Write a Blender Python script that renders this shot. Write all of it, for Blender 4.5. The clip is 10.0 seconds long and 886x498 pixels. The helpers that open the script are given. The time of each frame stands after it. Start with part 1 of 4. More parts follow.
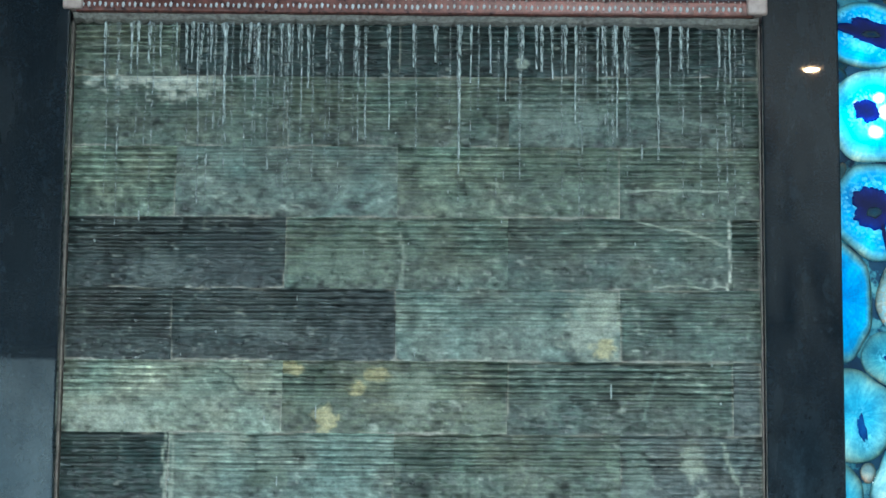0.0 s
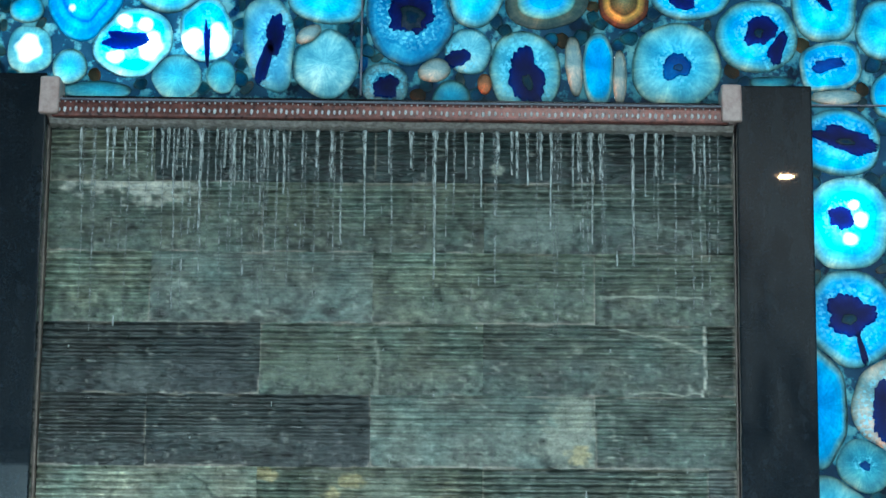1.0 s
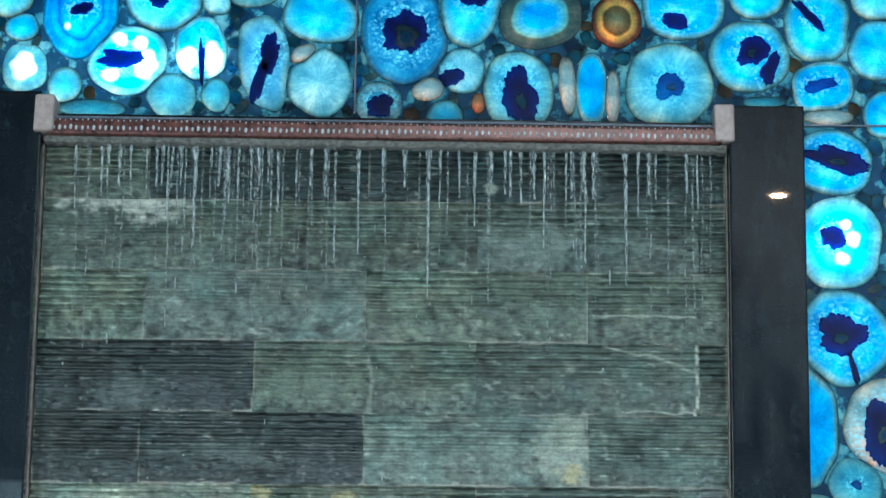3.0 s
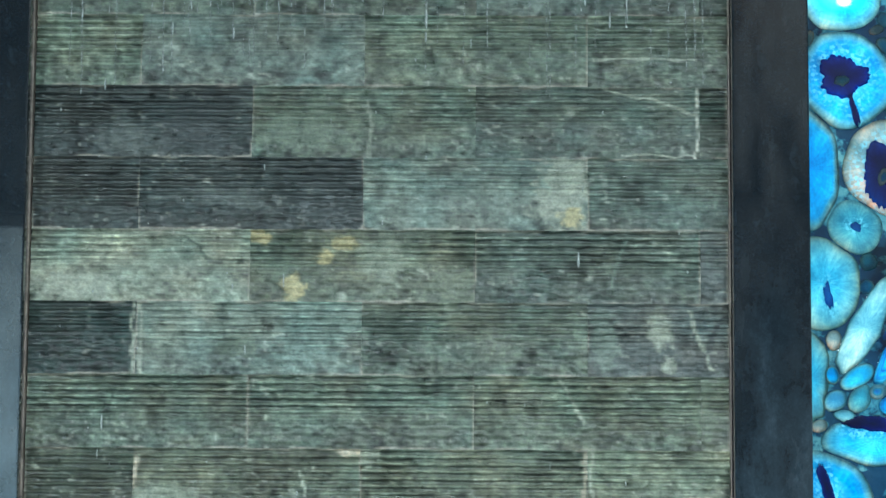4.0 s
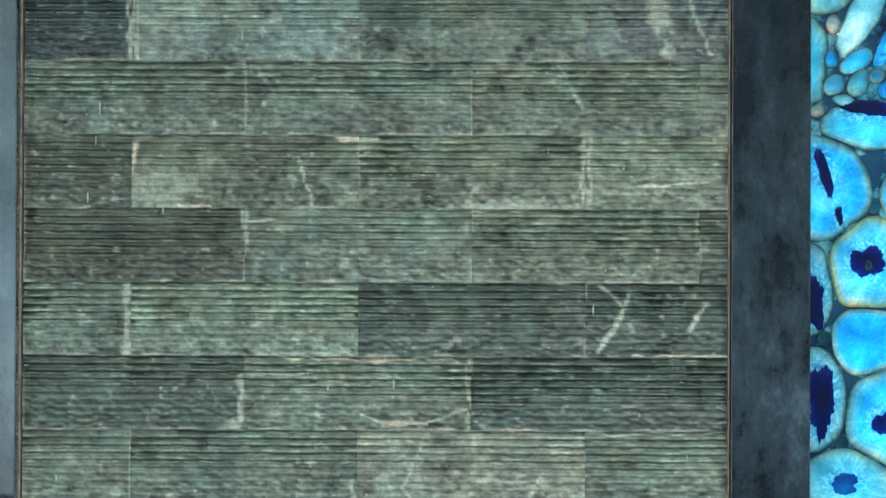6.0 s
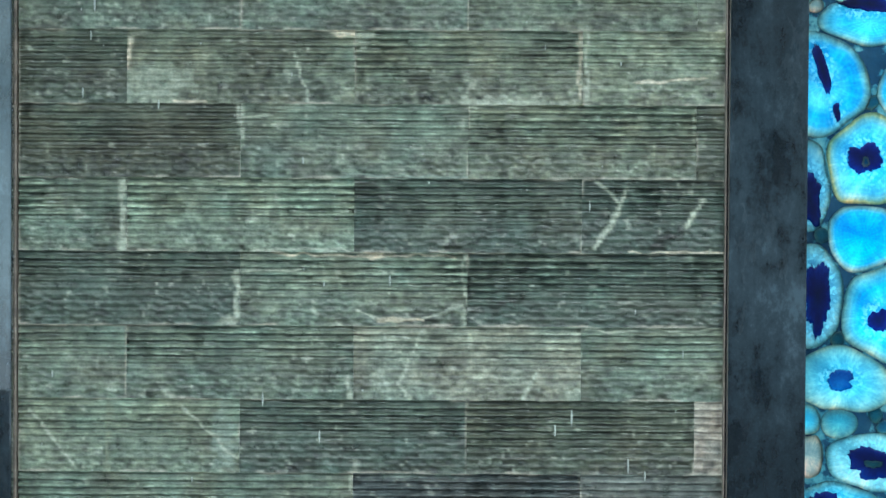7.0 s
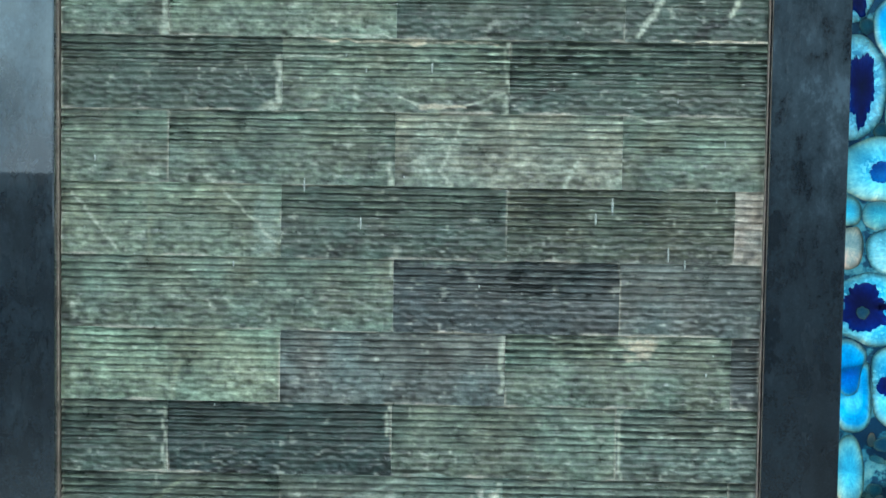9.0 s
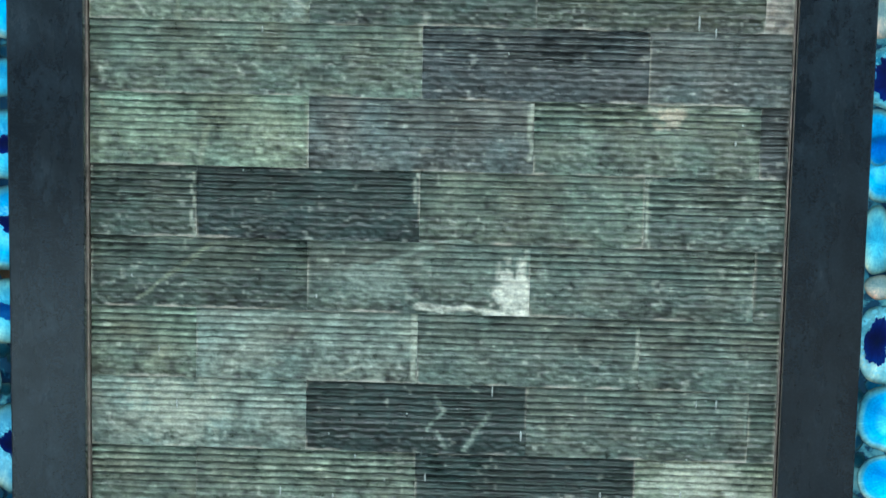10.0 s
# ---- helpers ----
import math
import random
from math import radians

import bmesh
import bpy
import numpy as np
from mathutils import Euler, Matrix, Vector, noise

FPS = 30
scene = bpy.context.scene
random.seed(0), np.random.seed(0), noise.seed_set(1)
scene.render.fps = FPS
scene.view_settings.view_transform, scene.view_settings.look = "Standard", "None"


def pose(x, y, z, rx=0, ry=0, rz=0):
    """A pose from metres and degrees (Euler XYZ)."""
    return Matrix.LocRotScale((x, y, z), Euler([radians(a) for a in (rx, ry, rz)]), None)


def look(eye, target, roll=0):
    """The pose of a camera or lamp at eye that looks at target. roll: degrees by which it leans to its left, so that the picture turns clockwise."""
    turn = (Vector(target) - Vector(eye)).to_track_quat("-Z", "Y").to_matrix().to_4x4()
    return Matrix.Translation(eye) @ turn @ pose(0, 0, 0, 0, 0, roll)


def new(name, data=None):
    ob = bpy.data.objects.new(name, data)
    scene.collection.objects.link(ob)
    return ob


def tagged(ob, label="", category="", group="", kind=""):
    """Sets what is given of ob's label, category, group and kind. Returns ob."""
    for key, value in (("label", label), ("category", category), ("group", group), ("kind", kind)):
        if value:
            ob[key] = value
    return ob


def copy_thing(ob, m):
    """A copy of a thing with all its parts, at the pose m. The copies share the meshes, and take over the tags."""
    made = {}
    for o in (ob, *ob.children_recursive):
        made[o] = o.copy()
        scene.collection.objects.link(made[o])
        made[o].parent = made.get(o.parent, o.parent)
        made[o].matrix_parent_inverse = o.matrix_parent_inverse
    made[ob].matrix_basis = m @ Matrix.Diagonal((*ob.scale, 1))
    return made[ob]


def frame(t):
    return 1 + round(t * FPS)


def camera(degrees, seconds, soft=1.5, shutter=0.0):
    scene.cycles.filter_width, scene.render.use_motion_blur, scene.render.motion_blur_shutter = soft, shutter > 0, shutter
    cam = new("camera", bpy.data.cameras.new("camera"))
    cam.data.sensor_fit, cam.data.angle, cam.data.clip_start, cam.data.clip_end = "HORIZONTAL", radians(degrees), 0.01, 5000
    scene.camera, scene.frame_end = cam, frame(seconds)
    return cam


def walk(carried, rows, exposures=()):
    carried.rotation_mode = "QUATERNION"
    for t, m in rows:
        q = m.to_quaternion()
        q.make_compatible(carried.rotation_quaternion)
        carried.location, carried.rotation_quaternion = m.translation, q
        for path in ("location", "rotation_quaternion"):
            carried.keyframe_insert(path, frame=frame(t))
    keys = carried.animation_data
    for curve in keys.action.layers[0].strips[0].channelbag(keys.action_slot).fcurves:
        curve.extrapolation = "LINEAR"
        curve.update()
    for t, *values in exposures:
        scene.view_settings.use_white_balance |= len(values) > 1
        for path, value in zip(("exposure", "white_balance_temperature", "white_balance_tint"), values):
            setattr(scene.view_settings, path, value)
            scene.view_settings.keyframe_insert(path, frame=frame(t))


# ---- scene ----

# ---- camera ----
cam = camera(19.19, 10.0)
ROWS = [  # seconds, place, yaw, pitch, roll
    (0.0, 0.6038, -3.4594, 1.5489, 1.511, 10.459, -0.599),
    (0.2, 0.6040, -3.4578, 1.5493, 1.519, 10.980, -0.672),
    (0.5, 0.6042, -3.4555, 1.5499, 1.558, 12.129, -0.815),
    (0.8, 0.6040, -3.4558, 1.5500, 1.315, 12.572, -0.709),
    (1.0, 0.6038, -3.4560, 1.5500, 0.983, 12.773, -0.628),
    (1.5, 0.6037, -3.4588, 1.5499, 0.841, 13.129, -0.678),
    (2.0, 0.6040, -3.4624, 1.5496, 0.875, 13.353, -0.750),
    (2.2, 0.6037, -3.4632, 1.5494, 0.865, 13.448, -0.733),
    (2.8, 0.6032, -3.4655, 1.5491, 0.835, 13.420, -0.735),
    (3.3, 0.6027, -3.4671, 1.5489, 0.804, 11.972, -0.733),
    (3.5, 0.6026, -3.4660, 1.5492, 0.793, 10.654, -0.717),
    (3.7, 0.6027, -3.4640, 1.5496, 0.753, 8.966, -0.589),
    (4.0, 0.6029, -3.4610, 1.5503, 0.755, 7.567, -0.422),
    (4.2, 0.6030, -3.4599, 1.5506, 0.732, 6.973, -0.277),
    (4.5, 0.6032, -3.4582, 1.5511, 0.659, 5.697, -0.216),
    (4.7, 0.6033, -3.4579, 1.5513, 0.658, 4.745, -0.243),
    (5.0, 0.6035, -3.4574, 1.5515, 0.718, 3.654, -0.246),
    (5.2, 0.6036, -3.4580, 1.5514, 0.741, 3.136, -0.218),
    (5.5, 0.6037, -3.4589, 1.5513, 0.748, 2.132, -0.301),
    (5.8, 0.6037, -3.4585, 1.5512, 0.719, 1.269, -0.252),
    (6.0, 0.6037, -3.4582, 1.5511, 0.693, 0.689, -0.244),
    (6.2, 0.6038, -3.4569, 1.5510, 0.675, 0.145, -0.198),
    (7.3, 0.6045, -3.4497, 1.5507, 0.621, -2.023, -0.378),
    (7.5, 0.6046, -3.4484, 1.5506, 0.648, -2.267, -0.403),
    (7.8, 0.6047, -3.4473, 1.5505, 0.756, -2.757, -0.463),
    (8.0, 0.6048, -3.4465, 1.5505, 0.936, -3.248, -0.481),
    (8.2, 0.6046, -3.4475, 1.5504, 1.003, -3.523, -0.549),
    (8.5, 0.6044, -3.4489, 1.5502, 1.186, -4.137, -0.716),
    (8.7, 0.6042, -3.4501, 1.5501, 1.387, -4.882, -0.800),
    (9.0, 0.6040, -3.4518, 1.5500, 1.473, -6.221, -0.856),
    (9.2, 0.6039, -3.4506, 1.5497, 1.591, -7.320, -1.058),
    (9.5, 0.6038, -3.4489, 1.5492, 1.872, -8.654, -1.133),
    (9.7, 0.6037, -3.4477, 1.5489, 1.970, -9.640, -1.170),
    (10.0, 0.6036, -3.4459, 1.5485, 2.017, -11.310, -1.175),
]
walk(cam, [(t, pose(x, y, z, 90 + pitch, 0, yaw) @ pose(0, 0, 0, 0, 0, -roll)) for t, x, y, z, yaw, pitch, roll in ROWS],
     [(0.0, 0.05, 5900, 5), (0.5, 0.0, 5900, 5), (1.0, -0.12, 5850, 4), (2.2, -0.12, 5800, 3), (3.5, 0.08, 5950, 8.5), (4.0, 0.14, 6200, 8.5), (4.5, 0.10, 6400, 8.5), (6.2, 0.09, 6550, 10), (7.5, 0.13, 6150, 8), (8.7, 0.14, 6200, 8.5), (10.0, 0.05, 6150, 8)])

# ---- world and light ----
world = bpy.data.worlds.new("world")
scene.world = world
world.use_nodes = True
sky = world.node_tree.nodes.new("ShaderNodeTexSky")
sky.sky_type, sky.sun_disc = "NISHITA", False
sky.sun_elevation, sky.sun_rotation = radians(35), radians(150)
world.node_tree.links.new(sky.outputs[0], world.node_tree.nodes["Background"].inputs[0])
world.node_tree.nodes["Background"].inputs[1].default_value = 0.12
CEIL = 3.2
# first lamp mirrored in the right post; the other three are added fill light
DOWNLIGHT_AND_FILLS = [(1.35, -2.97), (0.78, -2.97), (-1.50, -2.97), (1.95, -2.97)]
LAMP_WATTS = 100.0
BACKLIGHT = 2.0
DAYLIGHT = 2.7
for i, (lx, ly) in enumerate(DOWNLIGHT_AND_FILLS):
    data = bpy.data.lights.new("downlight_and_fill_beam", "AREA")
    data.shape, data.size, data.energy, data.color = "DISK", 0.04, LAMP_WATTS * (0.04 if i == 0 else 1.0), (1.0, 0.56, 0.24) if i == 0 else (0.84, 0.99, 1.0)
    data.spread = radians(170)
    beam = new("downlight_and_fill_beam", data)
    beam.matrix_world = look((lx, ly, CEIL - 0.016), (lx, ly + 0.02, 0.0))


# ---- materials ----
def nodes_of(name):
    m = bpy.data.materials.new(name)
    m.use_nodes = True
    t = m.node_tree
    return m, t, t.nodes["Principled BSDF"]


def link(t, a, b):
    t.links.new(a, b)


def node(t, kind, **inputs):
    n = t.nodes.new(kind)
    for k, v in inputs.items():
        n.inputs[k.replace("_", " ")].default_value = v
    return n


def texture(t, scale, detail=5.0, rough=0.6, stretch=None):
    """Noise in object space, metres."""
    co = t.nodes.new("ShaderNodeTexCoord")
    n = node(t, "ShaderNodeTexNoise", Scale=scale, Detail=detail, Roughness=rough)
    if stretch:
        mp = t.nodes.new("ShaderNodeMapping")
        mp.inputs["Scale"].default_value = stretch
        link(t, co.outputs["Object"], mp.inputs["Vector"])
        link(t, mp.outputs[0], n.inputs["Vector"])
    else:
        link(t, co.outputs["Object"], n.inputs["Vector"])
    return n.outputs["Fac"]


def ramp(t, value, *stops):
    r = t.nodes.new("ShaderNodeValToRGB")
    e = r.color_ramp.elements
    while len(e) < len(stops):
        e.new(0.5)
    for el, (p, c) in zip(e, stops):
        el.position, el.color = p, (*c, 1) if len(c) == 3 else c
    link(t, value, r.inputs[0])
    return r.outputs[0]


def mixed(t, how, fac, a, b):
    n = t.nodes.new("ShaderNodeMix")
    n.data_type, n.blend_type = "RGBA", how
    for sock, v in ((n.inputs[0], fac), (n.inputs[6], a), (n.inputs[7], b)):
        if hasattr(v, "links"):
            link(t, v, sock)
        else:
            sock.default_value = v if isinstance(v, (int, float)) else (*v, 1)
    return n.outputs[2]


def bumped(t, bsdf, height, strength, distance):
    b = node(t, "ShaderNodeBump", Strength=strength, Distance=distance)
    link(t, height, b.inputs["Height"])
    link(t, b.outputs[0], bsdf.inputs["Normal"])


def plain(name, dark, light, scale, rough, metal=0.0, bump=0.2, dist=0.001, stretch=None):
    m, t, p = nodes_of(name)
    f = texture(t, scale, stretch=stretch)
    big = texture(t, scale * 0.13)
    c = ramp(t, f, (0.3, dark), (0.7, light))
    c = mixed(t, "MULTIPLY", 0.5, c, ramp(t, big, (0.3, (0.6, 0.6, 0.6)), (0.7, (1, 1, 1))))
    link(t, c, p.inputs["Base Color"])
    link(t, ramp(t, f, (0.2, (rough * 0.8,) * 3), (0.8, (min(1, rough * 1.25),) * 3)), p.inputs["Roughness"])
    p.inputs["Metallic"].default_value = metal
    bumped(t, p, f, bump, dist)
    return m


def stone_material():
    """Wet ribbed slate: tile's own colour, painted groove shade, mineral grain and pale flecks."""
    m, t, p = nodes_of("wet_slate")
    own = t.nodes.new("ShaderNodeVertexColor")
    own.layer_name = "stone"
    grain = texture(t, 230, 8, 0.75, (0.8, 1, 1.1))
    mid = texture(t, 60, 7, 0.7, (0.9, 1, 1.0))
    c = mixed(t, "MULTIPLY", 1.0, own.outputs[0], ramp(t, grain, (0.32, (0.70, 0.72, 0.72)), (0.50, (1.0, 1.0, 1.0)), (0.68, (1.35, 1.33, 1.3))))
    c = mixed(t, "MULTIPLY", 1.0, c, ramp(t, mid, (0.28, (0.42, 0.46, 0.45)), (0.5, (1, 1, 1)), (0.72, (1.6, 1.55, 1.5))))
    link(t, c, p.inputs["Base Color"])
    link(t, ramp(t, mid, (0.3, (0.22,) * 3), (0.7, (0.5,) * 3)), p.inputs["Roughness"])
    bumped(t, p, grain, 0.5, 0.0012)
    return m


def granite_material():
    m, t, p = nodes_of("black_granite")
    f = texture(t, 420, 6, 0.7)
    c = ramp(t, f, (0.45, (0.0045, 0.008, 0.012)), (0.62, (0.008, 0.013, 0.019)), (0.74, (0.035, 0.042, 0.05)))
    link(t, c, p.inputs["Base Color"])
    smear = texture(t, 14, 6, 0.65, (1, 1, 0.35))
    spots = texture(t, 30, 7, 0.7, (1, 1, 0.6))
    c = mixed(t, "ADD", ramp(t, spots, (0.56, (0, 0, 0)), (0.70, (1, 1, 1))), c, (0.010, 0.014, 0.018))
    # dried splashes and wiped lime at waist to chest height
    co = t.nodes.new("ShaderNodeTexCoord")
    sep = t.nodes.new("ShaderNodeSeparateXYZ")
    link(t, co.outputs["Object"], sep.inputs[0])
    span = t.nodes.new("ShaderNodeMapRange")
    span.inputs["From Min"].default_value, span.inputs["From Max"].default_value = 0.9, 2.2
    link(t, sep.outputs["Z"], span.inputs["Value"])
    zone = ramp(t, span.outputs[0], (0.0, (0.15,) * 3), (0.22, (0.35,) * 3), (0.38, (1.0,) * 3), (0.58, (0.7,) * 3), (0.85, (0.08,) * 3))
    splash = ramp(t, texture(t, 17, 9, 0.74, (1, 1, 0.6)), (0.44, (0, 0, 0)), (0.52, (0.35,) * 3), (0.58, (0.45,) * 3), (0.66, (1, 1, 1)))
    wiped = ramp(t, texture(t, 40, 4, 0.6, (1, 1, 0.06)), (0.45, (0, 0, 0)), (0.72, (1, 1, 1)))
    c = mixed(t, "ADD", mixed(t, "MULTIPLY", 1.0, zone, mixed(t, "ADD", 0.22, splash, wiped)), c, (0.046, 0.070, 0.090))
    link(t, c, p.inputs["Base Color"])
    link(t, ramp(t, smear, (0.35, (0.16,) * 3), (0.7, (0.34,) * 3)), p.inputs["Roughness"])
    p.inputs["Coat Weight"].default_value = 1.0
    p.inputs["Coat IOR"].default_value = 1.40
    p.inputs["Coat Roughness"].default_value = 0.014
    p.inputs["Specular IOR Level"].default_value = 0.15
    return m


def water_material(name, thin, thick):
    m, t, p = nodes_of(name)
    f = texture(t, 300, 4, 0.6, (1, 1, 0.3))
    link(t, ramp(t, f, (0.3, (0.42, 0.48, 0.45)), (0.7, (0.85, 0.88, 0.86))), p.inputs["Base Color"])
    p.inputs["Roughness"].default_value = 0.12
    p.inputs["IOR"].default_value = 1.33
    link(t, ramp(t, f, (0.35, (thin,) * 3), (0.68, (thick,) * 3)), p.inputs["Alpha"])
    bumped(t, p, f, 0.4, 0.001)
    return m


def agate_material(name, *stops, red=0.55, wave=0.09, bands=0.3, spokes=0.55):
    """Translucent dyed agate: rings follow the mesh's own 'ring' value, from heart (0) to rind (1)."""
    m, t, p = nodes_of(name)
    last = tuple(0.5 * a + 0.5 * b for a, b in zip(stops[-2][1], stops[-1][1]))
    stops = (*stops[:-1], (stops[-1][0], last))
    out = t.nodes["Material Output"]
    att = t.nodes.new("ShaderNodeAttribute")
    att.attribute_name = "ring"
    n1 = texture(t, 38, 5, 0.6)
    add = t.nodes.new("ShaderNodeMath")
    add.operation = "MULTIPLY_ADD"
    link(t, n1, add.inputs[0])
    add.inputs[1].default_value = wave * 2
    sub = t.nodes.new("ShaderNodeMath")
    sub.operation = "SUBTRACT"
    link(t, att.outputs["Fac"], sub.inputs[0])
    sub.inputs[1].default_value = wave
    link(t, sub.outputs[0], add.inputs[2])
    c = ramp(t, add.outputs[0], *stops)
    # fine growth bands
    w = t.nodes.new("ShaderNodeMath")
    w.operation = "SINE"
    k = t.nodes.new("ShaderNodeMath")
    k.operation = "MULTIPLY"
    link(t, add.outputs[0], k.inputs[0])
    k.inputs[1].default_value = 62.0
    link(t, k.outputs[0], w.inputs[0])
    c = mixed(t, "MULTIPLY", bands, c, ramp(t, w.outputs[0], (0.0, (0.55, 0.75, 0.85)), (0.6, (1, 1, 1))))
    # crystal sparkle and cloud
    v = t.nodes.new("ShaderNodeTexVoronoi")
    v.inputs["Scale"].default_value = 210
    co = t.nodes.new("ShaderNodeTexCoord")
    link(t, co.outputs["Object"], v.inputs["Vector"])
    c = mixed(t, "MULTIPLY", 0.16, c, ramp(t, v.outputs["Distance"], (0.05, (1.7, 1.4, 1.3)), (0.35, (1, 1, 1)), (0.7, (0.40, 0.60, 0.70))))
    sp = t.nodes.new("ShaderNodeAttribute")
    sp.attribute_name = "spoke"
    rays = node(t, "ShaderNodeTexNoise", Scale=7.0, Detail=6.0, Roughness=0.7)
    link(t, sp.outputs["Vector"], rays.inputs["Vector"])
    c = mixed(t, "MULTIPLY", spokes, c, ramp(t, rays.outputs["Fac"], (0.30, (0.25, 0.5, 0.68)), (0.5, (0.9, 0.95, 1.0)), (0.70, (1.9, 1.45, 1.25))))
    cloud = texture(t, 30, 6, 0.62)
    c = mixed(t, "MULTIPLY", 0.75, c, ramp(t, cloud, (0.32, (0.30, 0.52, 0.64)), (0.5, (0.95, 0.97, 1.0)), (0.66, (2.0, 1.40, 1.20))))
    # uneven glow from the lamps behind, painted into the colour as soft patches
    thick = texture(t, 13, 2, 0.5)
    c = mixed(t, "MULTIPLY", 1.0, c, ramp(t, thick, (0.34, (0.45, 0.68, 0.78)), (0.5, (1.0, 1.0, 1.0)), (0.66, (1.7, 1.22, 1.12))))
    c = mixed(t, "MULTIPLY", 1.0, c, (red, 0.93, 1.0 if red < 1 else 0.8))
    near = t.nodes.new("ShaderNodeAttribute")
    near.attribute_name = "fringe"
    facet = node(t, "ShaderNodeTexVoronoi", Scale=260.0)
    link(t, co.outputs["Object"], facet.inputs["Vector"])
    glint = ramp(t, facet.outputs["Color"], (0.50, (0, 0, 0)), (0.85, (1, 1, 1)))
    c = mixed(t, "MIX", mixed(t, "MULTIPLY", 1.0, glint, near.outputs["Color"]), c, (0.22, 0.80, 1.0))
    druses = t.nodes.new("ShaderNodeAttribute")
    druses.attribute_name = "clear"
    c = mixed(t, "MIX", druses.outputs["Fac"], c, (0.85, 0.96, 1.0))
    tr = t.nodes.new("ShaderNodeBsdfTranslucent")
    link(t, c, tr.inputs["Color"])
    link(t, mixed(t, "MULTIPLY", 1.0, c, (0.32, 0.36, 0.36)), p.inputs["Base Color"])
    p.inputs["Roughness"].default_value = 0.38
    p.inputs["Specular IOR Level"].default_value = 0.3
    bumped(t, p, cloud, 0.25, 0.0010)
    mx = t.nodes.new("ShaderNodeMixShader")
    mx.inputs[0].default_value = 0.3
    link(t, tr.outputs[0], mx.inputs[1])
    link(t, p.outputs[0], mx.inputs[2])
    link(t, mx.outputs[0], out.inputs["Surface"])
    return m


def glow(name, colour, strength):
    m, t, p = nodes_of(name)
    p.inputs["Base Color"].default_value = (0.8, 0.8, 0.8, 1)
    p.inputs["Emission Color"].default_value = (*colour, 1)
    p.inputs["Emission Strength"].default_value = strength
    return m


def hazy_day(strength):
    """Hazy daylight over an uneven far distance, dimmer towards the zenith."""
    m, t, p = nodes_of("daylight")
    co = t.nodes.new("ShaderNodeTexCoord")
    sep = t.nodes.new("ShaderNodeSeparateXYZ")
    link(t, co.outputs["Object"], sep.inputs[0])
    up = t.nodes.new("ShaderNodeMapRange")
    up.inputs["From Min"].default_value, up.inputs["From Max"].default_value = 0.4, 3.2
    link(t, sep.outputs["Z"], up.inputs["Value"])
    c = ramp(t, up.outputs[0], (0.0, (0.62, 0.76, 0.86)), (0.30, (0.62, 0.94, 1.08)), (0.62, (0.58, 0.88, 1.0)), (1.0, (0.20, 0.28, 0.30)))
    c = mixed(t, "MULTIPLY", 1.0, c, ramp(t, texture(t, 1.6, 4, 0.6, (1.0, 1, 0.8)), (0.36, (0.55, 0.60, 0.62)), (0.52, (1, 1, 1)), (0.62, (1.5, 1.45, 1.4))))
    link(t, c, p.inputs["Emission Color"])
    p.inputs["Emission Strength"].default_value = strength
    return m


STONE = stone_material()
GRANITE = granite_material()
WATER = water_material("running_water", 0.15, 0.86)
THIN_WATER = water_material("thin_water_film", 0.0, 0.50)
MORTAR = plain("dark_mortar", (0.015, 0.018, 0.017), (0.04, 0.045, 0.042), 120, 0.6)
SEALANT = plain("pinkish_sealant", (0.13, 0.10, 0.085), (0.42, 0.33, 0.28), 90, 0.5)
COPPER = plain("wet_copper", (0.040, 0.012, 0.010), (0.26, 0.085, 0.065), 130, 0.3, 0.3, 0.3)
CAPSTONE = plain("pink_limestone", (0.44, 0.26, 0.22), (0.76, 0.58, 0.52), 60, 0.4)
SCALE_CRUST = plain("lime_crust", (0.20, 0.17, 0.15), (0.60, 0.54, 0.48), 150, 0.55, 0, 0.6)
STEEL = plain("brushed_edge", (0.35, 0.36, 0.42), (0.7, 0.7, 0.78), 40, 0.25, 0.9, 0.1)
SEAM = plain("dull_seam_metal", (0.10, 0.11, 0.14), (0.28, 0.30, 0.36), 40, 0.5, 0.3, 0.1)
PLASTER = plain("pale_blue_plaster", (0.44, 0.53, 0.62), (0.52, 0.61, 0.70), 30, 0.8)
# dark colours on the unseen back wall and ceiling keep the posts' reflections dim
DARK_PLASTER = plain("dark_blue_grey_plaster", (0.050, 0.062, 0.080), (0.075, 0.090, 0.115), 30, 0.8)
CEILING_PAINT = plain("grey_ceiling_paint", (0.055, 0.055, 0.055), (0.08, 0.08, 0.08), 40, 0.8)
FLOOR_STONE = plain("polished_floor_stone", (0.16, 0.15, 0.14), (0.26, 0.25, 0.23), 9, 0.22)
WHITE_TRIM = plain("white_trim", (0.7, 0.7, 0.7), (0.8, 0.8, 0.8), 30, 0.5)

RIND = (0.20, 0.36, 0.36)
MILK = (0.20, 0.50, 0.56)


def banded(name, *inner, rind=RIND, milk=MILK, **more):
    """Inner rings as given, then a narrow milky band and a thin rind."""
    return agate_material(name, *inner, (0.885, milk), (0.955, rind), (1.0, (0.16, 0.17, 0.13)), **more)


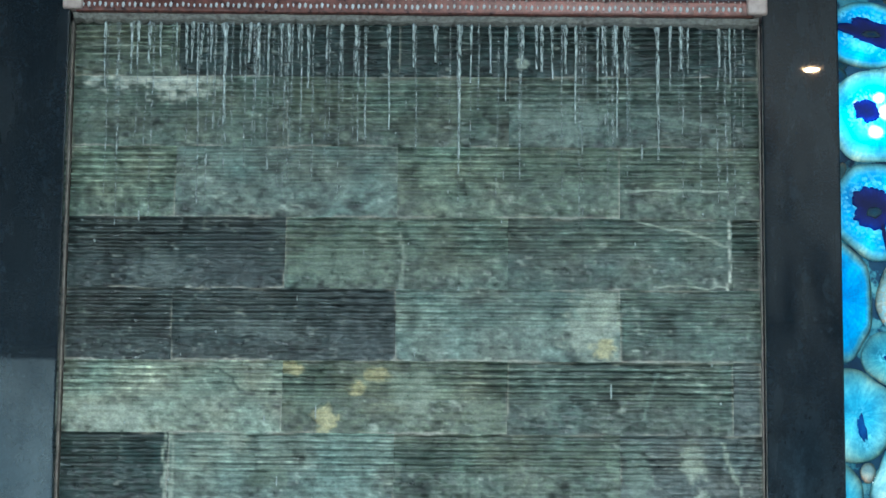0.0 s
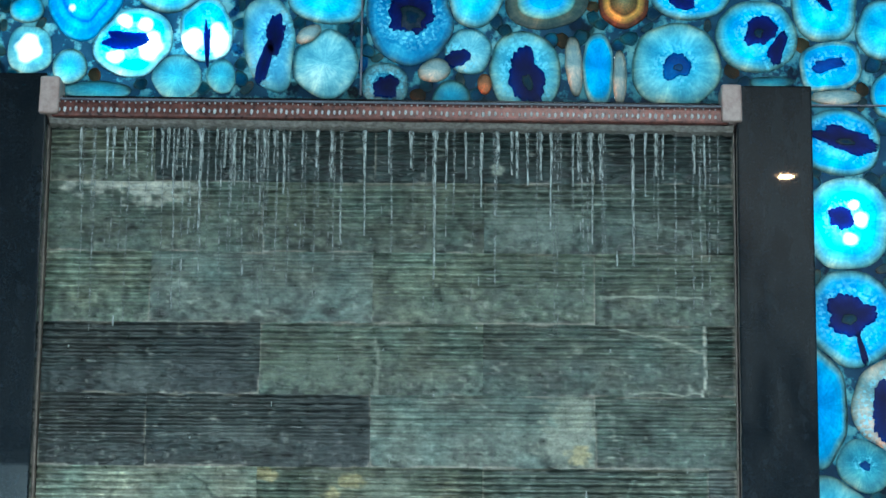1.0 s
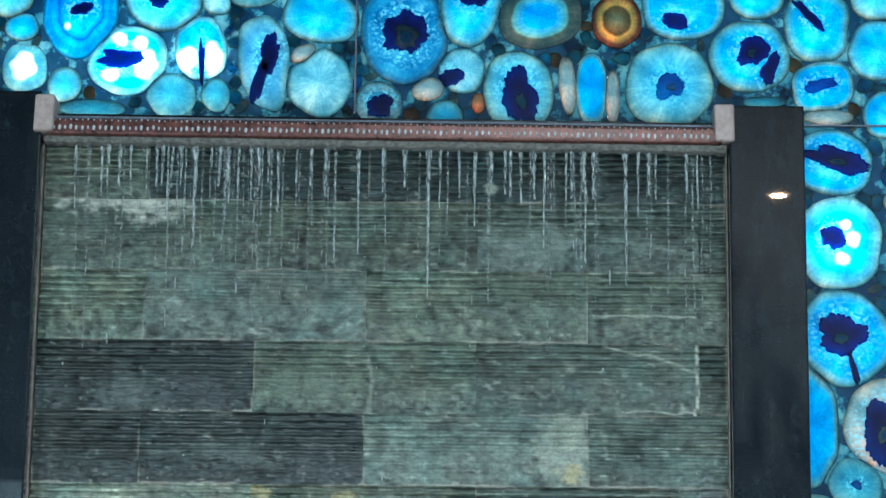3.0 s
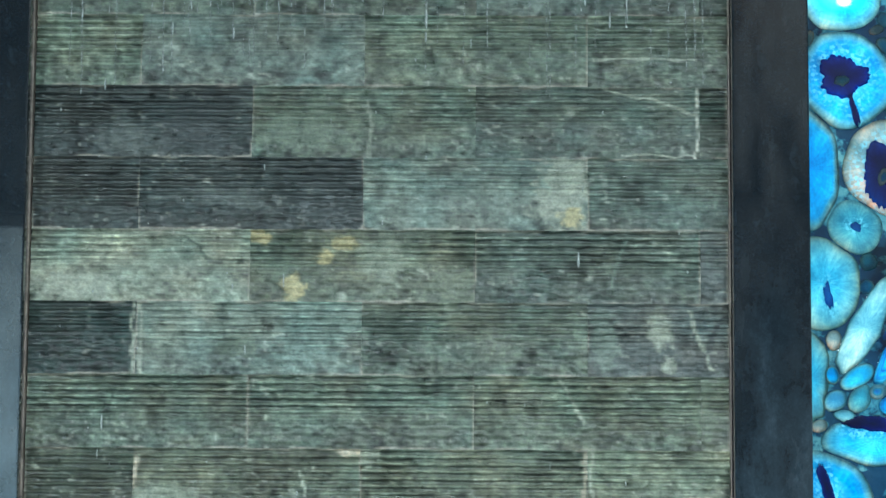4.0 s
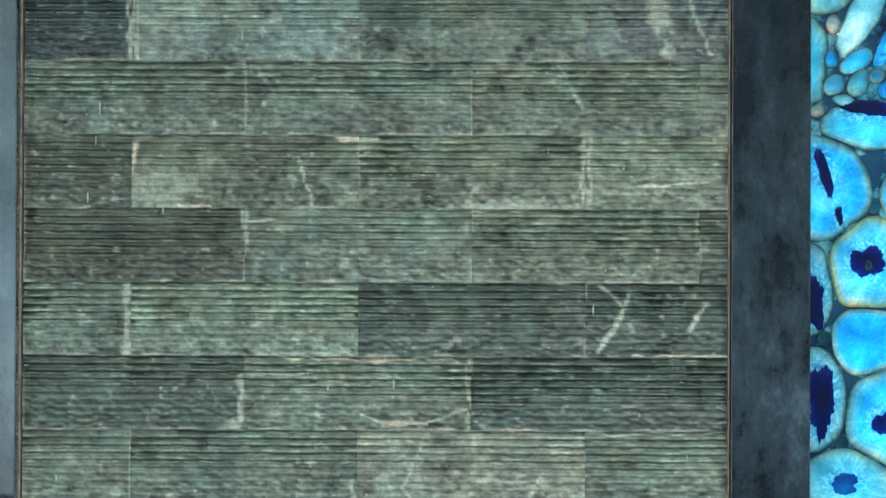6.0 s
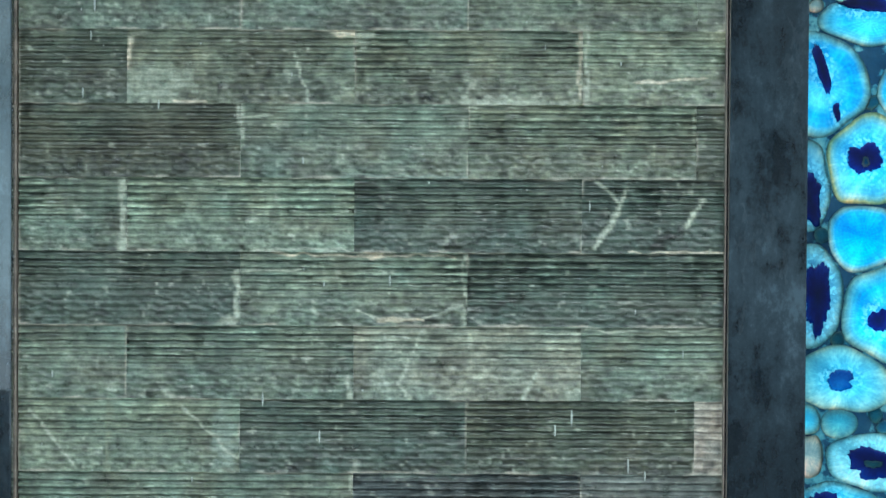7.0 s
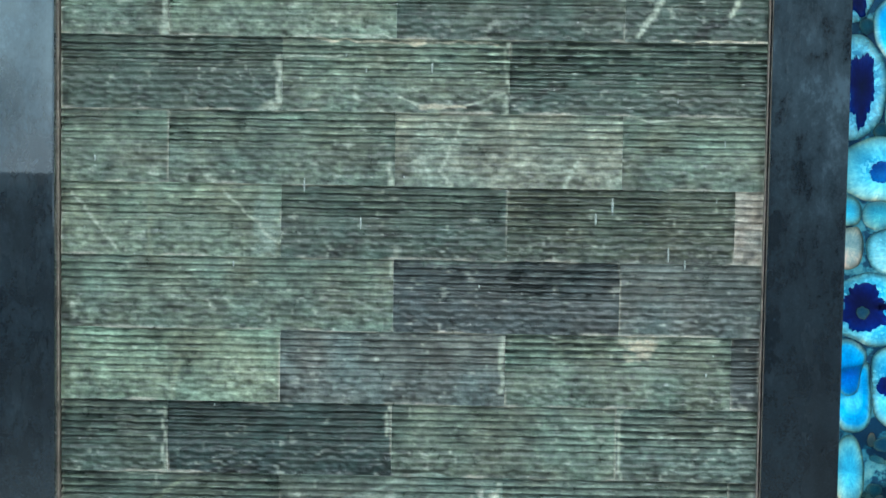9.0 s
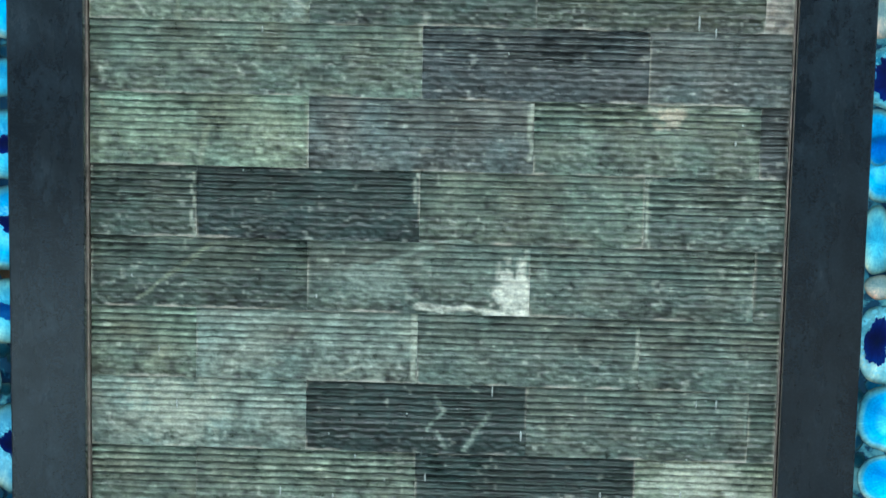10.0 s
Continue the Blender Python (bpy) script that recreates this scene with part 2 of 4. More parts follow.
AGATE = {
    "blue": banded("blue_agate", (0.0, (0.05, 0.60, 1.0)), (0.35, (0.10, 0.66, 1.0)), (0.60, (0.01, 0.46, 0.88)), (0.80, (0.03, 0.46, 0.78))),
    "bluerim": banded("teal_rimmed_agate", (0.0, (0.04, 0.58, 1.0)), (0.40, (0.06, 0.62, 1.0)), (0.62, (0.02, 0.52, 0.90)), (0.78, (0.10, 0.52, 0.66)), milk=(0.22, 0.48, 0.50), rind=(0.26, 0.40, 0.36)),
    "deep": agate_material("deep_blue_agate", (0.0, (0.01, 0.34, 0.80)), (0.46, (0.02, 0.42, 0.82)), (0.60, (0.005, 0.14, 0.52)), (0.68, (0.02, 0.40, 0.80)), (0.84, (0.01, 0.24, 0.62)), (0.92, (0.04, 0.42, 0.70)), (1.0, (0.03, 0.16, 0.28)), bands=0.5, wave=0.12),
    "sky": banded("sky_blue_agate", (0.0, (0.005, 0.40, 0.92)), (0.55, (0.01, 0.46, 0.92)), (0.80, (0.03, 0.50, 0.84)), rind=(0.40, 0.50, 0.46)),
    "dusk": banded("dusky_blue_agate", (0.0, (0.03, 0.28, 0.46)), (0.5, (0.05, 0.32, 0.52)), (0.66, (0.02, 0.22, 0.42)), (0.80, (0.04, 0.30, 0.50)), milk=(0.04, 0.24, 0.40), rind=(0.06, 0.20, 0.30), bands=0.45, wave=0.14),
    "cyan": banded("cyan_agate", (0.0, (0.10, 0.66, 0.92)), (0.5, (0.04, 0.54, 0.84)), (0.78, (0.10, 0.52, 0.66))),
    "teal": banded("teal_agate", (0.0, (0.08, 0.42, 0.50)), (0.5, (0.08, 0.34, 0.40)), (0.80, (0.14, 0.34, 0.36)), milk=(0.17, 0.36, 0.36), bands=0.1),
    "pale": banded("pale_teal_agate", (0.0, (0.10, 0.64, 0.84)), (0.4, (0.10, 0.58, 0.76)), (0.70, (0.22, 0.58, 0.64)), milk=(0.30, 0.52, 0.50), rind=(0.36, 0.46, 0.38), bands=0.12),
    "mist": banded("misty_blue_agate", (0.0, (0.10, 0.40, 0.60)), (0.6, (0.14, 0.42, 0.58)), (0.80, (0.22, 0.46, 0.54)), milk=(0.26, 0.44, 0.46), bands=0.08),
    "white": banded("white_agate", (0.0, (0.40, 0.70, 0.72)), (0.6, (0.36, 0.64, 0.66)), milk=(0.34, 0.56, 0.56), bands=0.08),
    "cream": agate_material("cream_agate", (0.0, (0.40, 0.50, 0.44)), (0.6, (0.46, 0.52, 0.44)), (0.9, (0.46, 0.44, 0.34)), (1.0, (0.24, 0.20, 0.12)), bands=0.08, red=0.78),
    "tan": agate_material("tan_agate", (0.0, (0.45, 0.24, 0.12)), (1.0, (0.30, 0.17, 0.08)), red=1.25),
    "brown": agate_material("brown_agate", (0.0, (0.02, 0.16, 0.50)), (0.35, (0.04, 0.28, 0.46)), (0.50, (0.06, 0.26, 0.32)), (0.62, (0.30, 0.40, 0.40)), (1.0, (0.24, 0.27, 0.24))),
    "brownblue": agate_material("brown_edged_blue_agate", (0.0, (0.0, 0.32, 0.92)), (0.34, (0.01, 0.40, 0.84)), (0.56, (0.14, 0.44, 0.48)), (0.66, (0.20, 0.34, 0.28)), (0.71, (0.10, 0.10, 0.07)), (0.93, (0.08, 0.09, 0.08)), (1.0, (0.25, 0.22, 0.17)), wave=0.04),
    "gold": agate_material("golden_agate", (0.0, (0.14, 0.20, 0.12)), (0.30, (0.10, 0.11, 0.05)), (0.52, (0.06, 0.05, 0.02)), (0.62, (0.42, 0.32, 0.08)), (0.78, (0.24, 0.17, 0.05)), (0.86, (0.10, 0.05, 0.03)), (1.0, (0.08, 0.04, 0.03)), wave=0.05, red=1.25),
    "gild": banded("gilt_edged_blue_agate", (0.0, (0.06, 0.66, 1.0)), (0.45, (0.05, 0.58, 0.94)), (0.75, (0.14, 0.56, 0.72)), milk=(0.34, 0.52, 0.46), rind=(0.58, 0.48, 0.22)),
}
HEART = agate_material("navy_crystal_heart", (0.0, (0.004, 0.012, 0.060)), (0.55, (0.002, 0.010, 0.11)), (0.80, (0.002, 0.02, 0.17)), (1.0, (0.003, 0.06, 0.36)), wave=0.25, bands=0.2)
HEART_BLUE = agate_material("blue_crystal_heart", (0.0, (0.02, 0.20, 0.50)), (0.7, (0.01, 0.16, 0.46)), (1.0, (0.01, 0.22, 0.60)), wave=0.25, bands=0.2)
RESIN = agate_material("grey_blue_resin", (0.0, (0.014, 0.05, 0.09)), (0.07, (0.06, 0.18, 0.22)), (0.18, (0.16, 0.32, 0.33)), (0.34, (0.26, 0.38, 0.36)), wave=1.0, bands=0.0)


# ---- building helpers ----
def part(name, bm, material, parent=None, label=""):
    me = bpy.data.meshes.new(name)
    bm.to_mesh(me)
    bm.free()
    me.materials.append(material)
    ob = new(name, me)
    if parent is not None:
        ob.parent = parent
    if label:
        ob["label"] = label
    return ob


def empty(name, place=(0, 0, 0)):
    e = new(name)
    e.location = place
    e.empty_display_size = 0.1
    return e


def box_bm(lo, hi, bevel=0.0, segments=2):
    bm = bmesh.new()
    bmesh.ops.create_cube(bm, size=1.0)
    for v in bm.verts:
        v.co = Vector([l + (c + 0.5) * (h - l) for c, l, h in zip(v.co, lo, hi)])
    if bevel:
        bmesh.ops.bevel(bm, geom=bm.edges[:], offset=bevel, segments=segments, profile=0.6, affect="EDGES")
    return bm


def add_box(bm, lo, hi):
    other = box_bm(lo, hi)
    me = bpy.data.meshes.new("tmp")
    other.to_mesh(me)
    other.free()
    bm.from_mesh(me)
    bpy.data.meshes.remove(me)


def lattice(shape, cells, rng):
    """Smooth 2D value noise, -1..1, over a grid of that shape with that many cells each way."""
    ny, nx = shape
    cy, cx = max(1, int(cells[0])), max(1, int(cells[1]))
    g = rng.random((cy + 2, cx + 2)) * 2 - 1
    y, x = np.linspace(0, cy, ny), np.linspace(0, cx, nx)
    iy, ix = np.minimum(y.astype(int), cy), np.minimum(x.astype(int), cx)
    fy, fx = (y - iy)[:, None], (x - ix)[None, :]
    fy, fx = fy * fy * (3 - 2 * fy), fx * fx * (3 - 2 * fx)
    a, b = g[np.ix_(iy, ix)], g[np.ix_(iy, ix + 1)]
    c, d = g[np.ix_(iy + 1, ix)], g[np.ix_(iy + 1, ix + 1)]
    return (a * (1 - fx) + b * fx) * (1 - fy) + (c * (1 - fx) + d * fx) * fy


# ---- the room that closes the place ----
X0, X1, Y0 = -3.2, 4.2, -7.2
AX0, AX1, AZ1 = -0.42, 1.50, 2.98     # agate wall's extent

tagged(part("floor", box_bm((X0, Y0, -0.1), (X1, 0.35, 0.0)), FLOOR_STONE), "polished grey stone floor of the hall", "floor", kind="structure")
tagged(part("ceiling", box_bm((X0, Y0, CEIL), (X1, 0.35, CEIL + 0.1)), CEILING_PAINT), "plain grey painted ceiling with recessed lamps", "ceiling", kind="structure")
tagged(part("wall_west", box_bm((X0 - 0.15, Y0, 0), (X0, 0.35, CEIL)), PLASTER), "plain pale blue plastered side wall", "wall", kind="structure")
tagged(part("wall_east", box_bm((X1, Y0, 0), (X1 + 0.15, 0.35, CEIL)), PLASTER), "plain pale blue plastered side wall", "wall", kind="structure")
bm = bmesh.new()
add_box(bm, (X0, 0.10, 0), (AX0, 0.35, CEIL))
add_box(bm, (AX1, 0.10, 0), (X1, 0.35, CEIL))
add_box(bm, (AX0, 0.10, AZ1), (AX1, 0.35, CEIL))
add_box(bm, (AX0, 0.16, 0), (AX1, 0.35, AZ1))
tagged(part("wall_north", bm, PLASTER), "plain pale blue plastered wall round the agate panel", "wall", kind="structure")
# back wall, three tall windows: first mirrored in left post, others added for light
UNSEEN_WINDOWS = ((-2.30, -1.12, 0.62, 3.1, 1.8), (-0.85, 1.36, 0.35, 2.75, 0.9), (2.25, 3.95, 0.35, 2.75, 1.0))   # from, to, sill, head, brightness
bm = bmesh.new()
edges_x = [X0, *[v for w in UNSEEN_WINDOWS for v in w[:2]], X1]
for a, b in zip(edges_x[::2], edges_x[1::2]):
    add_box(bm, (a, Y0 - 0.2, 0), (b, Y0, CEIL))
for a, b, GZ0, GZ1, share in UNSEEN_WINDOWS:
    add_box(bm, (a, Y0 - 0.2, GZ1), (b, Y0, CEIL))
    add_box(bm, (a, Y0 - 0.2, 0), (b, Y0, GZ0))
tagged(part("wall_south", bm, DARK_PLASTER), "plain unseen wall of dark blue-grey plaster with tall windows", "wall", kind="structure")
for i, (a, b, GZ0, GZ1, share) in enumerate(UNSEEN_WINDOWS):
    DAY = hazy_day(DAYLIGHT * share)
    win = tagged(empty("window_%d" % (i + 1), (a, Y0, GZ0)), "unseen tall white framed window with daylight behind", "window", kind="structure")
    for lo, hi in (((a, a + 0.05), (GZ0, GZ1)), ((b - 0.05, b), (GZ0, GZ1)), ((a + 0.05, b - 0.05), (GZ0, GZ0 + 0.05)), ((a + 0.05, b - 0.05), (GZ1 - 0.05, GZ1))):
        part("window_frame", box_bm((lo[0] - a, -0.12, hi[0] - GZ0), (lo[1] - a, -0.06, hi[1] - GZ0), 0.004), WHITE_TRIM, win)
    tagged(part("backdrop", box_bm((a - 0.25, Y0 - 0.6, GZ0 - 0.3), (b + 0.25, Y0 - 0.55, GZ1 + 0.2)), DAY), "glowing sheet of hazy daylight outside an unseen window", "backdrop", kind="structure")

lens_glow = glow("lamp_lens", (1.0, 0.60, 0.28), 9.0)


def downlight_or_fill():
    e = tagged(empty("downlight_or_fill"), "small round recessed ceiling spotlight, switched on; three of four added as fill", "ceiling lamp", "ceiling downlights")
    bm = bmesh.new()
    bmesh.ops.create_cone(bm, cap_ends=True, segments=28, radius1=0.030, radius2=0.030, depth=0.004)
    part("lens", bm, lens_glow, e).location = (0, 0, -0.008)
    bm = bmesh.new()
    n = 28
    rings = [(0.031, -0.004), (0.033, -0.014), (0.050, -0.012), (0.052, 0.0)]
    vs = [[bm.verts.new((r * math.cos(6.28319 * i / n), r * math.sin(6.28319 * i / n), z)) for i in range(n)] for r, z in rings]
    for a, b in zip(vs, vs[1:]):
        for i in range(n):
            bm.faces.new((a[i], a[(i + 1) % n], b[(i + 1) % n], b[i]))
    part("bezel", bm, STEEL, e)
    return e


first = downlight_or_fill()
first.location = (*DOWNLIGHT_AND_FILLS[0], CEIL)
# added fill lamps, placed clear of the posts' reflections
for lx, ly in DOWNLIGHT_AND_FILLS[1:]:
    copy_thing(first, Matrix.Translation((lx, ly, CEIL)))

# ---- black granite posts ----
PANEL0, PANEL1, POST_TOP = 0.007, 0.937, 2.560
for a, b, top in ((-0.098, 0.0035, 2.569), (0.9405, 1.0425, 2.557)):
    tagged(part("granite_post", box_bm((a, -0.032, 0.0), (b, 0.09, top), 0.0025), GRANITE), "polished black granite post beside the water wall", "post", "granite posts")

# ---- spray bar ----
bar = tagged(empty("spray_bar", (0.47, 0, 2.5115)), "wet copper spray bar with pale end blocks above the slate", "water pipe")
bar.rotation_euler = (0, radians(0.36), 0)
BX0, BX1 = 0.010, 0.931


def at_bar(bm):
    bmesh.ops.translate(bm, verts=bm.verts, vec=(-0.47, 0, -2.52))
    return bm


part("tube", at_bar(box_bm((BX0, -0.034, 2.5125), (BX1, 0.02, 2.537), 0.005, 3)), COPPER, bar)
part("lip", at_bar(box_bm((BX0, -0.030, 2.5375), (BX1, 0.02, 2.5405), 0.0008)), SEAM, bar, "thin dull metal lip")
part("ledge", at_bar(box_bm((BX0, -0.012, 2.5412), (BX1, 0.02, 2.5485), 0.001)), GRANITE, bar, "dark polished ledge")
for a, b in ((-0.0060, 0.0210), (0.9200, 0.9475)):
    bm = box_bm((a, -0.042, 2.5155), (b, 0.02, 2.5675), 0.004, 3)
    for v in bm.verts:
        v.co.x += 0.0025 * (v.co.z - 2.5155) / 0.05 * (1 if a < 0 else -1) * 0.4
    part("end_block", at_bar(bm), CAPSTONE, bar, "pale pinkish end block")
bm = bmesh.new()
bmesh.ops.create_icosphere(bm, subdivisions=1, radius=0.0023)
bead = bpy.data.meshes.new("bead")
bm.to_mesh(bead)
bm.free()
bead.materials.append(plain("foamy_water", (0.55, 0.55, 0.55), (0.9, 0.9, 0.9), 400, 0.15))
rnd = random.Random(4)
x = BX0 + 0.012
while x < BX1 - 0.012:
    for up, size in ((0.0030, 1.0), (0.0135, 0.62)):
        ob = new("water_bead", bead)
        ob.parent = bar
        ob.location = (x - 0.47, -0.0345, up + rnd.uniform(-0.0009, 0.0009))
        s = size * rnd.uniform(0.75, 1.25)
        ob.scale = (s * 0.9, 1.0, s * (1.6 if size == 1.0 else 0.9))
    x += rnd.uniform(0.0072, 0.0088)
bm = bmesh.new()
rows = []
for i in range(121):
    xa = PANEL0 + (PANEL1 - PANEL0) * i / 120
    d, w = rnd.uniform(0, 0.003), rnd.uniform(0, 0.005)
    rows.append([bm.verts.new(p) for p in ((xa, 0.012, 2.5145), (xa, -0.024 - d, 2.5145), (xa, -0.026 - d, 2.512), (xa, -0.016 - d, 2.5085 - 0.6 * w), (xa, 0.012, 2.5075 - 0.6 * w))])
for a, b in zip(rows, rows[1:]):
    for k in range(4):
        bm.faces.new((a[k], a[k + 1], b[k + 1], b[k]))
part("lime_crust", at_bar(bm), SCALE_CRUST, bar, "pale crust of lime along the drip edge")

# ---- ribbed slate ----
PITCH, TOP, UNIT = 0.0974, 2.5225, 0.150
slate = tagged(part("water_wall", box_bm((PANEL0 - 0.003, 0.014, 0.0), (PANEL1 + 0.003, 0.06, 2.55)), MORTAR), "wall of wet green ribbed slate tiles", "water wall", kind="structure")
for a in (0.0035, PANEL1 + 0.0005):
    part("sealant_strip", box_bm((a, -0.006, 0.0), (a + 0.0018, 0.011, 2.503)), SEALANT, slate, "thin pinkish sealant strip")

TONE = {   # wet slate colours
    "G": (0.119, 0.147, 0.112), "PB": (0.195, 0.210, 0.165), "KG": (0.040, 0.050, 0.047), "GL": (0.151, 0.184, 0.136), "GB": (0.166, 0.210, 0.152), "GD": (0.056, 0.076, 0.060),
    "K": (0.022, 0.038, 0.034), "P": (0.045, 0.053, 0.053), "PM": (0.100, 0.115, 0.106), "O": (0.125, 0.145, 0.105),
    "OL": (0.170, 0.190, 0.135), "OD": (0.060, 0.070, 0.050), "L": (0.34, 0.36, 0.29), "LG": (0.176, 0.216, 0.182),
    "BP": (0.30, 0.265, 0.225), "B": (0.50, 0.43, 0.33), "LL": (0.24, 0.265, 0.205), "Y": (0.42, 0.36, 0.20), "W": (0.55, 0.54, 0.46), "T": (0.093, 0.119, 0.097),
}
tile_count = [0]


def tile(row, u0, u1, tone, *marks):
    """One ribbed tile. u counts half tiles along the row; marks: ('blot', u, v, ru, rv, tone) or ('vein', u, v, u, v, width, tone), v from the tile's top (0) to its foot (1)."""
    tile_count[0] += 1
    rng = np.random.default_rng(row * 100 + int(u0 * 10) + 7)
    x0 = PANEL0 if u0 == 0 else u0 * UNIT + 0.0001
    x1 = PANEL1 if u1 > 6 else u1 * UNIT - 0.0001
    zt = TOP - row * PITCH - 0.0001
    zb = zt - PITCH + 0.0002
    if row == 0:
        zt = 2.5035
    nx = max(8, int((x1 - x0) / 0.0034))
    ribs = 10
    nz = ribs * 10 + 1
    xs, vs_ = np.linspace(x0, x1, nx), np.linspace(0, 1, nz)
    sh = (nz, nx)
    U, V = np.meshgrid(xs / UNIT, vs_)
    L = x1 - x0
    # ribs, stronger toward the head of the tile, chipped and wavering
    waver = lattice(sh, (3, L / 0.05), rng) * 0.022 + lattice(sh, (8, L / 0.012), rng) * 0.016
    phase = (V * ribs + 0.5 + waver * 2.0) % 1.0
    crest = np.clip((0.5 - np.abs(phase - 0.5) + 0.06 * lattice(sh, (ribs * 2, L / 0.010), rng) - 0.20) / 0.22, 0, 1)
    crest = crest * crest * (3 - 2 * crest)
    ends = rng.uniform(0.44, 0.60) + 0.10 * lattice(sh, (1, L / 0.07), rng)
    head = 1 / (1 + np.exp((V - ends) * 17))
    worn = np.clip(0.85 + 0.35 * lattice(sh, (5, L / 0.02), rng) + 0.40 * lattice(sh, (ribs * 2, L / 0.008), rng), 0.12, 1.4)
    ribbed = rng.uniform(0.45, 1.0) * np.clip(0.9 + 0.35 * lattice(sh, (1, L / 0.09), rng), 0.4, 1.2)
    depth = (0.0007 + 0.0078 * ribbed * head) * worn
    chips = lattice(sh, (22, L / 0.0055), rng) * (0.0008 + 0.0009 * V)
    Y = (1 - crest) * depth - rng.uniform(0.0, 0.0007) + chips + lattice(sh, (2, 4), rng) * 0.0006
    # own colour with clouds, blots and veins
    col = np.ones((*sh, 3)) * np.array(TONE[tone])
    cloud = 0.40 * lattice(sh, (2, L / 0.05), rng) + 0.35 * lattice(sh, (6, L / 0.018), rng) + (0.30 + 0.35 * V) * lattice(sh, (13, L / 0.008), rng) + 0.45 * V * lattice(sh, (20, L / 0.0055), rng)
    col *= np.clip(1 + 0.80 * cloud, 0.15, 2.4)[..., None]
    # lime left on the worn crests, with groove shade painted in: crests lighter, grooves darker
    lime_and_shade = crest * worn * (0.14 + 0.86 * head * ribbed) * np.clip(0.80 + 0.45 * lattice(sh, (5, L / 0.025), rng) + 0.35 * lattice(sh, (ribs * 2, L / 0.006), rng), 0.1, 1.5)
    col = col * (0.76 + 1.05 * lime_and_shade[..., None]) + lime_and_shade[..., None] * np.array([0.034, 0.032, 0.029]) * min(1.0, 0.25 + TONE[tone][1] / 0.15)
    pits = np.clip(lattice(sh, (21, L / 0.0052), rng) * 1.7 + 0.3 * lattice(sh, (5, L / 0.02), rng) - 0.55, 0, 1) * (0.35 + 0.65 * V)
    col *= (1 - 0.62 * pits)[..., None]
    hue = lattice(sh, (3, L / 0.04), rng)
    col *= 1 + hue[..., None] * np.array([0.10, -0.02, -0.06])
    # random pale flecks and hair veins of the rock
    fleck = np.clip(lattice(sh, (18, L / 0.006), rng) * lattice(sh, (7, L / 0.02), rng) * 5 - 1.5, 0, 1)
    col += fleck[..., None] * np.array([0.14, 0.14, 0.12])
    hair = np.clip(1 - np.abs(lattice(sh, (4, L / 0.04), rng) + 0.25 * lattice(sh, (12, L / 0.012), rng)) / 0.035, 0, 1) * np.clip(lattice(sh, (2, L / 0.05), rng) * 2, 0, 1)
    col += hair[..., None] * np.array([0.09, 0.10, 0.08])
    ragged = 0.35 * lattice(sh, (9, L / 0.010), rng) + 0.25 * lattice(sh, (20, L / 0.005), rng)
    # lime and grout smeared along the joints
    gap = np.minimum(np.minimum(V, 1 - V) * PITCH, np.minimum(U * UNIT - x0, x1 - U * UNIT) * 1.3) + 0.0012 * lattice(sh, (14, L / 0.008), rng)
    smear = np.clip((0.0032 - gap) / 0.002, 0, 1) * np.clip(1.7 * lattice(sh, (2, L / 0.035), rng) - 0.15, 0, 0.75)
    col = col * (1 - smear[..., None]) + np.array([0.36, 0.325, 0.27]) * smear[..., None]
    bend, bend_v = 0.0035 * lattice(sh, (6, L / 0.02), rng), 0.003 * lattice(sh, (4, L / 0.016), rng)
    for m in marks:
        if m[0] == "blot":
            _, u, v, ru, rv, tn = m
            d = np.sqrt(((U - u) / ru) ** 2 + ((V - v) / rv) ** 2) + 1.05 * ragged
            k = np.clip((1.0 - d) / 0.40, 0, 1) * (0.95 if tn in ("W", "B", "Y") else 0.80)
        else:
            _, ua, va, ub, vb, w, tn = m
            px, pv = (U - ua) * UNIT + bend, (V - va) * PITCH + bend_v
            dx, dv = (ub - ua) * UNIT, (vb - va) * PITCH
            f = np.clip((px * dx + pv * dv) / (dx * dx + dv * dv), 0, 1)
            d = np.hypot(px - f * dx, pv - f * dv) + ragged * w * 1.2
            k = np.clip((w - d) / (0.6 * w), 0, 1) * 0.95 * np.clip(1 + ragged * 1.2, 0.3, 1)
        col = col * (1 - k[..., None]) + np.array(TONE[tn]) * k[..., None]
    col = np.clip(col, 0.004, 0.8)
    X, Z = np.meshgrid(xs, zt + (zb - zt) * vs_)
    n = nz * nx
    back = 0.0138
    front = np.stack([X, Y, Z], -1)
    rim = np.concatenate([front[0, :], front[1:, -1], front[-1, -2::-1], front[-2:0:-1, 0]])
    deep = rim.copy()
    deep[:, 1] = back
    q = len(rim)
    verts = np.concatenate([front.reshape(-1, 3), rim, deep])
    i = np.arange(n).reshape(sh)
    quads = np.stack([i[:-1, :-1], i[1:, :-1], i[1:, 1:], i[:-1, 1:]], -1).reshape(-1, 4).tolist()
    sides = [[n + k, n + (k + 1) % q, n + q + (k + 1) % q, n + q + k] for k in range(q)]
    me = bpy.data.meshes.new("slate_tile")
    me.from_pydata(verts.tolist(), [], quads + sides)
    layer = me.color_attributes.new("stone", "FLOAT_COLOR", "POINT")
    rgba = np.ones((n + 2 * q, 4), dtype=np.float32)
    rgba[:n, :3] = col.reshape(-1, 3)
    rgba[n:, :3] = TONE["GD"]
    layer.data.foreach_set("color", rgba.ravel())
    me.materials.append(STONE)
    for poly in me.polygons[:len(quads)]:
        poly.use_smooth = True
    ob = new("slate_tile", me)
    ob.parent = slate
    return ob


